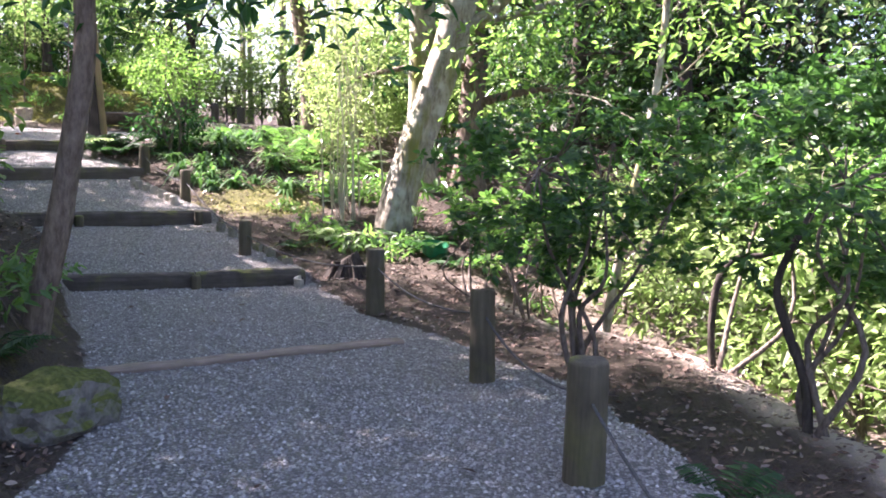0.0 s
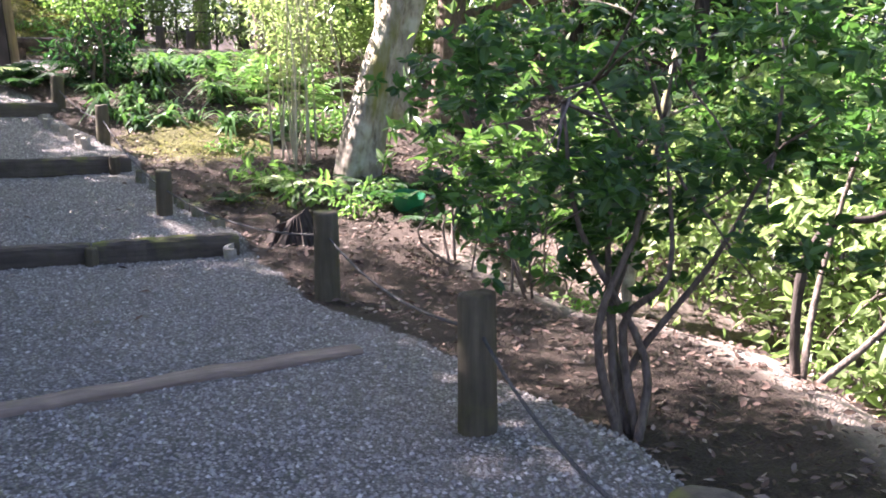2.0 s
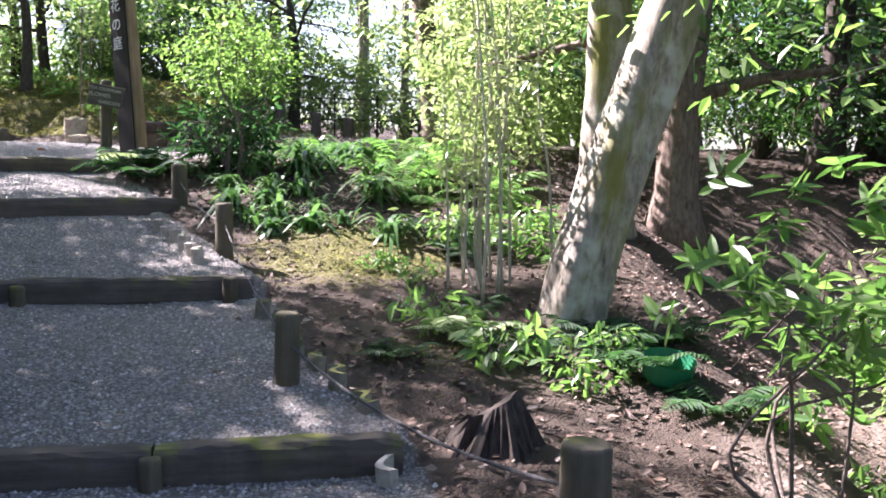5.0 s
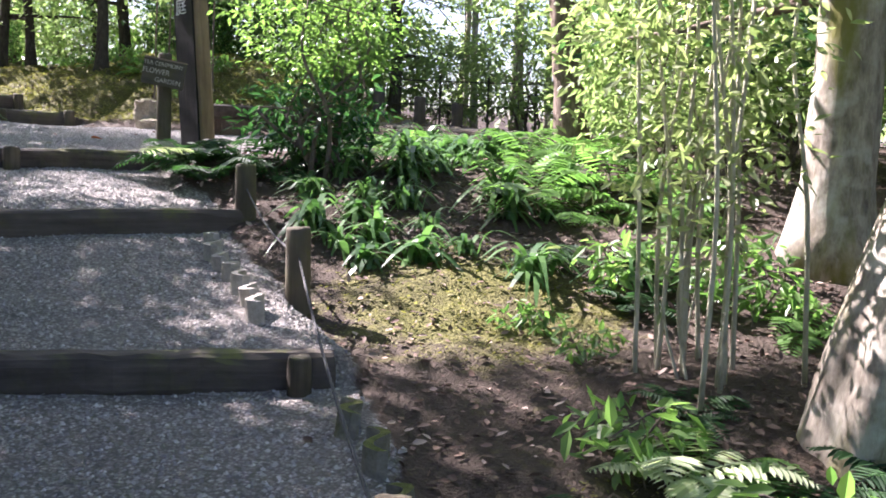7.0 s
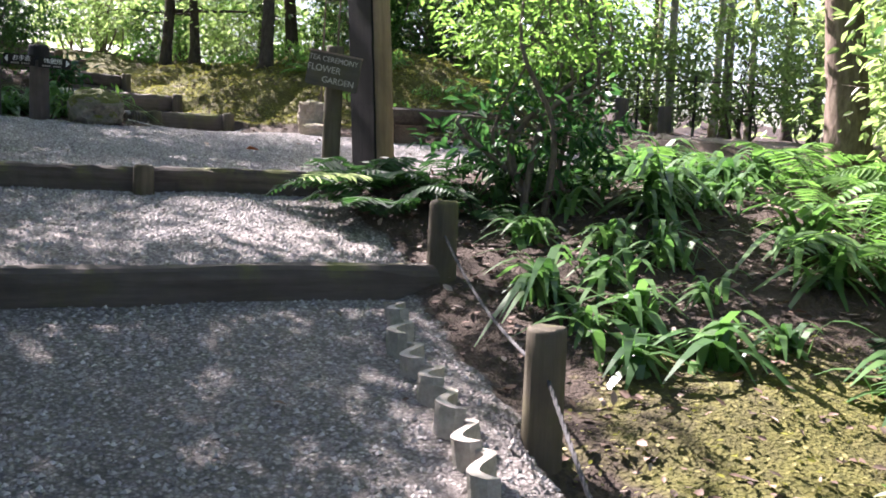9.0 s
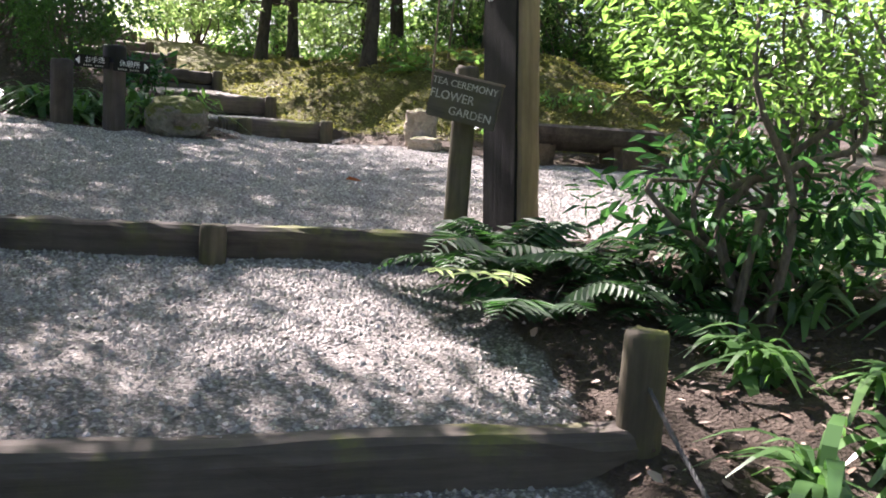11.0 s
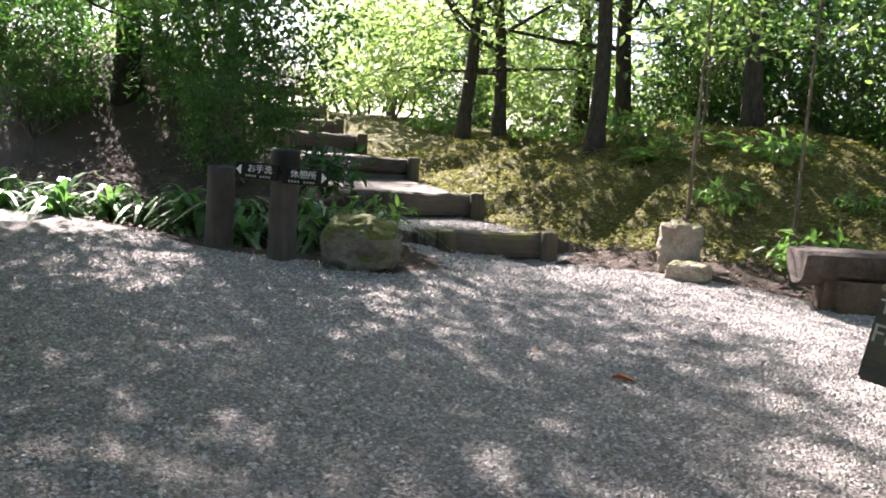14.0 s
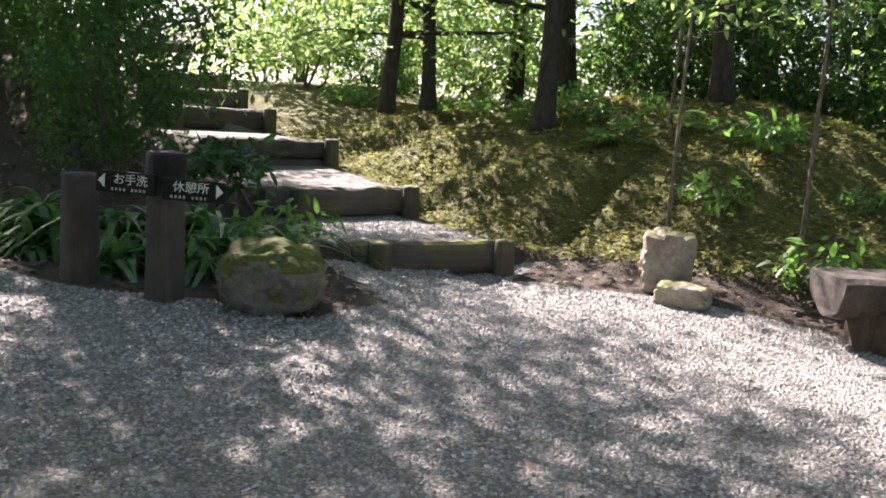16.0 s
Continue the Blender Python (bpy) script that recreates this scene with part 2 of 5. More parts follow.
M_LITTER = mat_litter("fallen_leaves", (0.04, 0.026, 0.019), (0.12, 0.075, 0.052), (0.22, 0.15, 0.115), (0.07, 0.05, 0.038), (0.34, 0.27, 0.22))
M_PEBBLE = mat_litter("gravel_stones", (0.13, 0.12, 0.109), (0.25, 0.234, 0.214), (0.35, 0.33, 0.304), (0.20, 0.187, 0.171), (0.52, 0.495, 0.46))
M_REDLEAF = mat_plain("red_leaf", (0.45, 0.12, 0.03), 0.6)
M_ROOF = mat_wood("shelter_roof_wood", (0.10, 0.075, 0.055), (0.26, 0.20, 0.15))


# ---- building helpers ----
def mesh_from(name, verts, faces, material, smooth=False):
    me = bpy.data.meshes.new(name)
    me.from_pydata([tuple(map(float, v)) for v in verts] if not isinstance(verts, np.ndarray) else verts.tolist(), [], faces if not isinstance(faces, np.ndarray) else faces.tolist())
    me.materials.append(material)
    if smooth:
        me.shade_smooth()
    me.update()
    return me


def part(name, bm, material, parent=None, label="", m=None):
    """Links a bmesh or a mesh as one mesh object, under its thing."""
    if isinstance(bm, bmesh.types.BMesh):
        me = bpy.data.meshes.new(name)
        bm.to_mesh(me)
        bm.free()
        me.materials.append(material)
    else:
        me = bm
    ob = new(name, me)
    if parent:
        ob.parent = parent
    if m is not None:
        ob.matrix_basis = m
    if label:
        ob["label"] = label
    return ob


def thing(name, m, label, category, group=""):
    ob = new(name)
    ob.empty_display_size = 0.1
    ob.matrix_basis = m
    return tagged(ob, label, category, group)


def tube(points, radii, sides=8, wobble=0.0, seed=0, flute=0.0):
    """A tapered, closed tube along a line of points; returns vertices and faces."""
    rng = np.random.default_rng(seed)
    pts = [Vector(p) for p in points]
    verts, faces = [], []
    for i, p in enumerate(pts):
        d = (pts[min(i + 1, len(pts) - 1)] - pts[max(i - 1, 0)]).normalized()
        a = d.orthogonal().normalized() if i == 0 else (a - d * a.dot(d)).normalized()
        b = d.cross(a)
        for j in range(sides):
            w = 2 * math.pi * j / sides
            r = radii[i] * (1 + wobble * rng.uniform(-1, 1))
            r *= 1 + flute * (math.cos(3 * w + 0.06 * i + 0.7) + 0.55 * math.cos(5 * w - 0.09 * i))
            verts.append(p + (a * math.cos(w) + b * math.sin(w)) * r)
    for i in range(len(pts) - 1):
        for j in range(sides):
            k = (j + 1) % sides
            faces.append((i * sides + j, i * sides + k, (i + 1) * sides + k, (i + 1) * sides + j))
    faces.append(tuple(range(sides))[::-1])
    faces.append(tuple((len(pts) - 1) * sides + j for j in range(sides)))
    return verts, faces


def smooth_line(points, steps=5):
    """A Catmull-Rom line through the points."""
    p = [Vector(q) for q in points]
    p = [2 * p[0] - p[1]] + p + [2 * p[-1] - p[-2]]
    out = []
    for i in range(1, len(p) - 2):
        for s in range(steps):
            t = s / steps
            out.append(0.5 * (2 * p[i] + (p[i + 1] - p[i - 1]) * t + (2 * p[i - 1] - 5 * p[i] + 4 * p[i + 1] - p[i + 2]) * t * t + (3 * p[i] - p[i - 1] - 3 * p[i + 1] + p[i + 2]) * t ** 3))
    return out + [p[-2]]


def join(shapes):
    verts, faces = [], []
    for v, f in shapes:
        o = len(verts)
        verts += list(v)
        faces += [tuple(i + o for i in q) for q in f]
    return verts, faces


def leaf_arrays(centres, normals, ways, sizes, aspect=0.45, fold=0.18, droop=0.15):
    """Pointed leaf blades of two folded halves each, as vertex and face arrays."""
    n = len(centres)
    w = ways / np.linalg.norm(ways, axis=1, keepdims=True)
    u = normals - w * np.sum(normals * w, axis=1, keepdims=True)
    u /= np.maximum(np.linalg.norm(u, axis=1, keepdims=True), 1e-6)
    s = np.cross(w, u)
    L, W = sizes[:, None], sizes[:, None] * aspect * 0.5
    v = np.empty((n, 6, 3))
    v[:, 0] = centres
    v[:, 1] = centres + w * L * 0.33 + s * W + u * W * fold
    v[:, 2] = centres + w * L * 0.70 + s * W * 0.75 + u * W * fold * 0.6 - u * L * droop * 0.4
    v[:, 3] = centres + w * L - u * L * droop
    v[:, 4] = centres + w * L * 0.70 - s * W * 0.75 + u * W * fold * 0.6 - u * L * droop * 0.4
    v[:, 5] = centres + w * L * 0.33 - s * W + u * W * fold
    base = np.arange(n)[:, None] * 6
    f = np.concatenate([base + [0, 1, 2, 3], base + [0, 3, 4, 5]], axis=0)
    return v.reshape(-1, 3), f


def leaf_mesh(name, centres, normals, ways, sizes, material, **kw):
    v, f = leaf_arrays(np.asarray(centres, float), np.asarray(normals, float), np.asarray(ways, float), np.asarray(sizes, float), **kw)
    return mesh_from(name, v, f, material)


def spray(rng, tips, per, spread, flat=0.5, size=0.1, jitter=0.35, up=0.9):
    """Leaves in loose, flattish sprays round the tips of twigs."""
    tips = np.asarray(tips, float)
    t = np.repeat(tips, per, axis=0)
    n = len(t)
    off = rng.normal(size=(n, 3)) * spread * np.array([1, 1, flat])
    c = t + off
    nor = rng.normal(size=(n, 3)) * 0.45 + np.array([0, 0, up])
    way = off / (np.linalg.norm(off, axis=1, keepdims=True) + 1e-6) + rng.normal(size=(n, 3)) * 0.5 + np.array([0, 0, -0.15])
    return c, nor, way, size * rng.uniform(1 - jitter, 1 + jitter, n)


# ---- the lie of the land ----
PATH_LINE = [(2.7, -14.0, 0.0), (2.2, -3.0, 0.0), (1.35, 1.0, 0.0), (0.65, 2.7, 0.0), (-0.7, 4.78, 0.10), (-2.27, 6.73, 0.48), (-3.65, 8.28, 0.92), (-5.17, 9.57, 1.26)]
STEP_RISE = 0.145
LOGS = [((-1.75, 4.33), (0.27, 5.2), 0.245), ((-3.25, 6.2), (-1.32, 7.26), 0.62), ((-4.45, 7.3), (-2.9, 9.22), 1.06), ((-5.98, 8.76), (-4.36, 10.38), 1.405)]
STAIRS = [((-9.26, 13.25), (-8.76, 14.3), 1.88), ((-10.38, 13.5), (-10.08, 14.75), 2.13), ((-11.6, 13.9), (-11.55, 15.2), 2.44), ((-13.2, 14.3), (-12.9, 15.6), 2.70), ((-14.6, 15.1), (-14.1, 16.2), 2.92), ((-16.0, 15.8), (-15.4, 16.9), 3.15)]


def sstep(a, b, x):
    t = np.clip((x - a) / (b - a), 0, 1)
    return t * t * (3 - 2 * t)


def seg_dist(x, y, a, b):
    """Distance to a segment, the share along it, and the signed offset to its right."""
    dx, dy = b[0] - a[0], b[1] - a[1]
    q = dx * dx + dy * dy
    t = ((x - a[0]) * dx + (y - a[1]) * dy) / q
    tc = np.clip(t, 0, 1)
    d = np.hypot(x - a[0] - tc * dx, y - a[1] - tc * dy)
    side = ((x - a[0]) * dy - (y - a[1]) * dx) / math.sqrt(q)
    return d, t, side


def past(x, y, a, b):
    """How far a place lies uphill of the line of a step from its left end a to its right end b."""
    dx, dy = b[0] - a[0], b[1] - a[1]
    return (-(x - a[0]) * dy + (y - a[1]) * dx) / math.hypot(dx, dy)


def ripple(x, y, f, seed=0.0):
    return np.sin(x * f * 1.3 + 1.7 * np.sin(y * f * 0.9 + seed)) * np.cos(y * f * 1.1 + 1.3 * np.sin(x * f * 0.7 + 2 * seed))


def land(x, y):
    """Height of the ground, and how much of it is gravel, moss or soil painted pale for sunlight."""
    x, y = np.asarray(x, float), np.asarray(y, float)
    u = -0.35 * x + 0.94 * y
    base = np.interp(u, [-20, 3.6, 5.0, 6.2, 8.2, 9.6, 10.8, 14.0, 20, 60], [0, 0, 0.14, 0.30, 0.60, 0.98, 1.34, 1.68, 1.85, 2.6])
    # the slope down to the lower way on the right
    v = past(x, y, (1.0, 5.6), (3.0, -4.0))
    crest = 1.9 - 1.25 * sstep(3.6, 5.6, y)
    drop = sstep(0, 1, (v - crest) / 1.7) * (1 - sstep(7.5, 10.5, u))
    z = base - drop * (0.95 + 0.03 * np.clip(v - 3, 0, 30)) - 0.10 * sstep(0.1, 0.9, v) * (1 - sstep(3, 5, u))
    # the bank on the left of the lower path
    w = past(x, y, (1.1, -6.0), (-0.55, 3.9))
    bank = np.clip(w - 0.02, 0, 40)
    z = z + (0.42 * sstep(0, 0.7, bank) + 0.16 * np.clip(bank - 0.4, 0, 12) * 0.8) * (1 - sstep(5.0, 7.5, u)) * (w > 0)
    # the hill beyond the small square
    hl = past(x, y, (-14.0, 9.4), (-8.2, 12.2))
    hl2 = past(x, y, (-9.0, 14.3), (-5.0, 15.0))
    leftd = (x + 7.5) * -0.353 + (y - 13.05) * -0.935
    hill = 0.30 * np.clip(hl - 0.1, 0, 3.2) * sstep(-6.5, -9.0, x) * sstep(0, 1.2, hl) * sstep(0.45, 1.7, leftd)
    mound = 1.05 * np.exp(-(((x + 10.2) / 3.2) ** 2 + ((y - 18.0) / 2.6) ** 2)) + 0.5 * np.exp(-(((x + 7.5) / 2.0) ** 2 + ((y - 17.0) / 2.0) ** 2))
    z = z + hill + 1.2 * sstep(-10.5, -16.0, x) * sstep(11.5, 14.5, y) + mound * sstep(-0.2, 1.2, hl2)
    rough = 0.02 * ripple(x, y, 2.1) + 0.012 * ripple(x, y, 5.3, 1.0)
    z = z + rough * 1.6 + (0.05 * ripple(x, y, 2.9, 0.7) + 0.03 * ripple(x, y, 6.1, 1.9)) * sstep(0.4, 1.5, hl2)
    # the stepped path
    best = np.full(z.shape, 1e9)
    for a, b in zip(PATH_LINE[:-1], PATH_LINE[1:]):
        d, t, side = seg_dist(x, y, a, b)
        best = np.minimum(best, d)
    # treads change height exactly at the timbers
    f0 = np.clip(past(x, y, (-0.13, 2.03), (1.4, 3.4)) / 1.9, 0, 1)
    tread = 0.10 * f0
    for i, (a, b, top) in enumerate(LOGS):
        s = past(x, y, a, b)
        if i + 1 < len(LOGS):
            na, nb, ntop = LOGS[i + 1]
            s2 = past(x, y, na, nb)
            f = np.clip(s / np.maximum(s - s2, 0.3), 0, 1)
            up = (top - 0.02) + (ntop - STEP_RISE - top + 0.02) * f
        else:
            up = (top - 0.02) + 0.062 * np.clip(s, 0, 6.2)
        tread = np.where(s > 0.0, up, tread)
    half = 1.02 + 0.07 * ripple(x, y, 1.7, 0.5) + 0.03 * ripple(x, y, 7, 0.2) + 0.5 * sstep(4.2, 2.2, y) * (x > 0.6)
    inside = 1 - sstep(half - 0.02, half + 0.16, best)
    s4 = past(x, y, *LOGS[3][:2])
    # the small square
    sq_far = np.where((x < -8.3) & (leftd > 0.6), -hl, np.where(x < -8.5, -past(x, y, *STAIRS[0][:2]), -hl2 - 0.3)) + 0.08 * ripple(x, y, 2.3)
    fernline = past(x, y, (-4.36, 10.38), (1.0, 12.2)) + 0.1 * ripple(x, y, 2.7, 2)
    leftline = past(x, y, (-5.98, 8.76), (-13.0, 6.6)) * -1
    square = sstep(0.0, 0.12, sq_far) * sstep(0.02, 0.06, s4) * sstep(-0.05, 0.15, np.where(x > -4.36, fernline, 1.0)) * sstep(-14.0, -12.0, x) * (1 - sstep(-2.0, 1.5, x)) * sstep(-0.1, 0.15, np.where(x < -5.98, leftline, 1.0))
    zs = 1.385 + 0.062 * np.clip(s4, -2, 6.2) + 0.05 * np.clip(-x - 7.5, 0, 3) * (leftd > -0.3) + 0.012 * ripple(x, y, 1.1) - 0.11 * np.exp(-((x + 8.75) ** 2 + (y - 13.75) ** 2) / 0.5)
    before = s4 < 0.0
    onpath = inside * np.where(before, 1.0, 0.0)
    z = z * (1 - onpath) + (tread + rough * 0.5) * onpath
    sq_soft = sstep(-0.7, 0.1, sq_far) * sstep(0.0, 0.02, s4) * sstep(-1.2, 0.1, np.where(x > -4.36, fernline, 1.0)) * (1 - sstep(-1.0, 2.5, x)) * sstep(-15, -12, x) * sstep(-1.0, 0.1, np.where(x < -5.98, leftline, 1.0))
    z = z * (1 - sq_soft) + zs * sq_soft
    grav = np.maximum(onpath, square)
    # the upper stairs
    for i, (a, b, top) in enumerate(STAIRS):
        s = past(x, y, a, b)
        if i + 1 < len(STAIRS):
            ntop = STAIRS[i + 1][2]
            far = -past(x, y, *STAIRS[i + 1][:2])
        else:
            ntop, far = top + 0.2, 4.0 - s
        cx, cy = (a[0] + b[0]) / 2, (a[1] + b[1]) / 2
        nx, ny = (STAIRS[i + 1][0][0] + STAIRS[i + 1][1][0]) / 2 if i + 1 < len(STAIRS) else cx - 4, (STAIRS[i + 1][0][1] + STAIRS[i + 1][1][1]) / 2 if i + 1 < len(STAIRS) else cy + 1.6
        d, t, side = seg_dist(x, y, (cx, cy), (nx, ny))
        on = (s > 0) & (far > 0)
        m_ = np.where(on, 1 - sstep(0.50, 0.75, np.abs(side)), 0)
        wide = np.where(on, 1 - sstep(0.5, 1.3, np.abs(side)), 0)
        up = top - 0.03 + (ntop - 0.2 - top) * np.clip(t, 0, 1)
        z = z * (1 - wide) + up * wide
        grav = np.maximum(grav, m_ * 0.9)
    moss = 0.75 * np.exp(-(((x + 1.1) / 0.9) ** 2 + ((y - 8.5) / 0.9) ** 2)) + 0.35 * np.exp(-(((x - 0.1) / 0.9) ** 2 + ((y - 6.6) / 0.9) ** 2))
    moss = moss + 0.72 * sstep(-0.1, 0.5, hl2) * (x < -5.0) * (1 - sstep(22, 27, y)) + 0.35 * sstep(0.0, 0.25, bank) * (1 - sstep(0.5, 1.1, bank)) * (y < 5)
    moss = np.clip(moss, 0, 1) * (1 - grav)
    # strips of sun put into the soil colour: crest, slope, far band
    pale = sstep(-0.15, 0.1, v - crest) * (1 - sstep(0.6, 1.0, v - crest)) * (1 - sstep(5.2, 6.2, y))
    pale = np.maximum(pale, 0.3 * sstep(1.0, 2.4, v) * drop * (y > 4.5))
    pale = np.maximum(pale, 0.7 * sstep(16.0, 17.0, u) * (x > -5.5) * (1 - sstep(17.5, 20, u)))
    return z, grav, moss, pale


def ground_z(x, y):
    return float(land(np.array([x]), np.array([y]))[0][0])


def axis(lo, hi, step, far):
    out = [hi]
    g = step
    while out[-1] < far:
        g *= 1.35
        out.append(out[-1] + g)
    neg = [lo]
    g = step
    while neg[-1] > -far:
        g *= 1.35
        neg.append(neg[-1] - g)
    return np.concatenate([np.array(neg[:0:-1]), np.arange(lo, hi + 1e-6, step), np.array(out[1:])])


def build_ground():
    xs, ys = axis(-12.6, 5.0, 0.075, 420), axis(-3.5, 16.0, 0.075, 420)
    X, Y = np.meshgrid(xs, ys)
    Z, G, Mo, P = land(X, Y)
    far = np.hypot(X, Y - 6)
    Z = Z + 2.0 * sstep(30, 90, far) * 0.5
    nx, ny = len(xs), len(ys)
    verts = np.stack([X.ravel(), Y.ravel(), Z.ravel()], 1)
    cols = np.stack([G.ravel(), Mo.ravel(), P.ravel(), np.ones(nx * ny)], 1)
    i, j = np.meshgrid(np.arange(nx - 1), np.arange(ny - 1))
    a = (j * nx + i).ravel()
    faces = np.stack([a, a + 1, a + 1 + nx, a + nx], 1)
    g = G.ravel()[faces].mean(1) > 0.5
    for name, sel, label, cat in (("ground", ~g, "brown woodland soil with moss and leaf litter", "ground"), ("gravel_path", g, "grey gravel path climbing in wide shallow treads", "path")):
        f = faces[sel]
        used, inv = np.unique(f, return_inverse=True)
        me = mesh_from(name, verts[used], inv.reshape(f.shape), M_GROUND, True)
        at = me.color_attributes.new("kind", "FLOAT_COLOR", "POINT")
        at.data.foreach_set("color", cols[used].ravel())
        tagged(new(name, me), label, cat, kind="structure")


build_ground()


# ---- timber steps, posts, rope ----
def beam_shape(length, wide, high, seed, segs=14):
    """A worn, round-edged timber lying along x, its top at z = 0."""
    rng = np.random.default_rng(seed)
    prof = []
    for k in range(14):
        w = 2 * math.pi * (k + 0.5) / 14
        c, s = math.cos(w), math.sin(w)
        prof.append((math.copysign(abs(c) ** 0.55, c) * wide / 2, math.copysign(abs(s) ** 0.5, s) * high / 2 - high / 2))
    verts, faces = [], []
    n = len(prof)
    lift = rng.normal(size=segs + 1) * 0.004
    for i in range(segs + 1):
        x = length * (i / segs - 0.5)
        end = 0.93 if i in (0, segs) else 1.0
        for (py, pz) in prof:
            verts.append((x + rng.normal() * 0.003, py * end + rng.normal() * 0.003 + lift[i], (pz + high / 2) * end - high / 2 + rng.normal() * 0.003 + lift[i] * 0.5))
    for i in range(segs):
        for k in range(n):
            q = (k + 1) % n
            faces.append((i * n + k, i * n + q, (i + 1) * n + q, (i + 1) * n + k))
    faces.append(tuple(range(n))[::-1])
    faces.append(tuple(segs * n + k for k in range(n)))
    return verts, faces


def stake_shape(radius, height, below, seed, sides=14):
    """A round stake with a worn, chamfered head; its foot at z = 0 goes on below the ground."""
    rng = np.random.default_rng(seed)
    lv = [(-below, 1.04), (0.0, 1.03), (height * 0.35, 1.0), (height * 0.7, 0.985), (height - 0.018, 0.97), (height - 0.004, 0.90), (height, 0.72)]
    verts, faces = [], []
    dent = 1 + rng.normal(size=sides) * 0.018
    for i, (z, r) in enumerate(lv):
        for k in range(sides):
            w = 2 * math.pi * k / sides
            rr = radius * r * dent[k]
            verts.append((rr * math.cos(w), rr * math.sin(w), z + (rng.normal() * 0.003 if i > 3 else 0)))
    for i in range(len(lv) - 1):
        for k in range(sides):
            q = (k + 1) % sides
            faces.append((i * sides + k, i * sides + q, (i + 1) * sides + q, (i + 1) * sides + k))
    faces.append(tuple((len(lv) - 1) * sides + k for k in range(sides)))
    return verts, faces


def log_step(a, b, top, splits, pegs, seed, label, mossy=False, high=0.17, wide=0.15, rows=1):
    """A step: timbers end to end between a and b, held by pegs on the lower side."""
    ang = math.atan2(b[1] - a[1], b[0] - a[0])
    length = math.hypot(b[0] - a[0], b[1] - a[1])
    cx, cy = (a[0] + b[0]) / 2, (a[1] + b[1]) / 2
    ob = thing("timber_step", Matrix.Translation((cx, cy, top - high * rows)) @ Matrix.Rotation(ang, 4, "Z"), label, "step", "timber steps")
    cuts = [0.0, *splits, 1.0]
    for r in range(rows):
        for i in range(len(cuts) - 1):
            ln = (cuts[i + 1] - cuts[i]) * length - 0.012
            mid = ((cuts[i] + cuts[i + 1]) / 2 - 0.5) * length
            last = i == len(cuts) - 2
            me = mesh_from("timber", *beam_shape(ln, wide, high + 0.03 * (r == 0), seed * 7 + i + 3 * r), M_STEP_MOSSY if mossy and last else M_STEP, False)
            part("timber", me, None, ob, "mossy timber end" if mossy and last and r == rows - 1 else "", pose(mid, 0, high * (r + 1) + 0.004 * i, 0, 0, 0.4 * (i - 0.5)))
    for i, (f, h, rad) in enumerate(pegs):
        me = mesh_from("peg", *stake_shape(rad, high * rows + h + 0.05, 0.1, seed * 11 + i), M_POST, True)
        part("peg", me, None, ob, "", pose((f - 0.5) * length, -wide / 2 - rad * 0.85, -0.05))
    return ob


log_step(*LOGS[0], [0.56], [(0.56, -0.02, 0.045)], 1, "low step of two dark weathered timbers, mossy at one end", True, high=0.2, wide=0.17)
log_step(*LOGS[1], [0.3], [(0.36, -0.03, 0.05), (0.93, 0.0, 0.05)], 2, "low step of dark weathered timbers with round pegs")
log_step(*LOGS[2], [], [(0.1, -0.03, 0.05)], 3, "low step of one long dark timber", high=0.19)
log_step(*LOGS[3], [0.5], [(0.02, 0.0, 0.055), (0.485, 0.012, 0.062), (0.97, -0.01, 0.05)], 4, "low step of two grey timbers edging the gravel square", True)
for i, (a, b, top) in enumerate(STAIRS):
    log_step(a, b, top, [0.2] if i < 2 else [], [(0.2, 0.0, 0.07), (0.97, 0.02, 0.07)], 20 + i, "stair step of a grey round timber held by thick pegs", high=0.2 if i != 2 else 0.17, wide=0.2, rows=2 if i == 2 else 1)


def low_board(a, b):
    ang = math.atan2(b[1] - a[1], b[0] - a[0])
    length = math.hypot(b[0] - a[0], b[1] - a[1])
    z = ground_z((a[0] + b[0]) / 2, (a[1] + b[1]) / 2)
    me = mesh_from("path_board", *beam_shape(length, 0.13, 0.06, 51, 20), M_BOARD)
    ob = new("path_board", me)
    ob.matrix_basis = Matrix.Translation(((a[0] + b[0]) / 2, (a[1] + b[1]) / 2, z + 0.03)) @ Matrix.Rotation(ang, 4, "Z")
    tagged(ob, "worn brown board let into the gravel path", "board")


low_board((-0.2, 2.05), (1.43, 3.22))

POSTS = [(2.54, 0.58, 0.50, 0.085), (2.05, 2.22, 0.54, 0.075), (1.08, 4.27, 0.53, 0.078), (-0.445, 5.72, 0.34, 0.062), (-1.90, 8.02, 0.42, 0.066), (-2.91, 9.19, 1.35 - ground_z(-2.91, 9.19), 0.07)]
post_tops = []
for i, (px, py, ph, pr) in enumerate(POSTS):
    z = ground_z(px, py)
    ob = thing("rope_post", Matrix.Translation((px, py, z)) @ pose(0, 0, 0, random.uniform(-1.5, 1.5), random.uniform(-1.5, 1.5), 40 * i), "short round weathered wooden post carrying a rope", "post", "rope posts along the path")
    part("stake", mesh_from("stake", *stake_shape(pr, ph, 0.25, 100 + i), M_POST, True), None, ob)
    post_tops.append(Vector((px, py, z + ph - 0.14)))


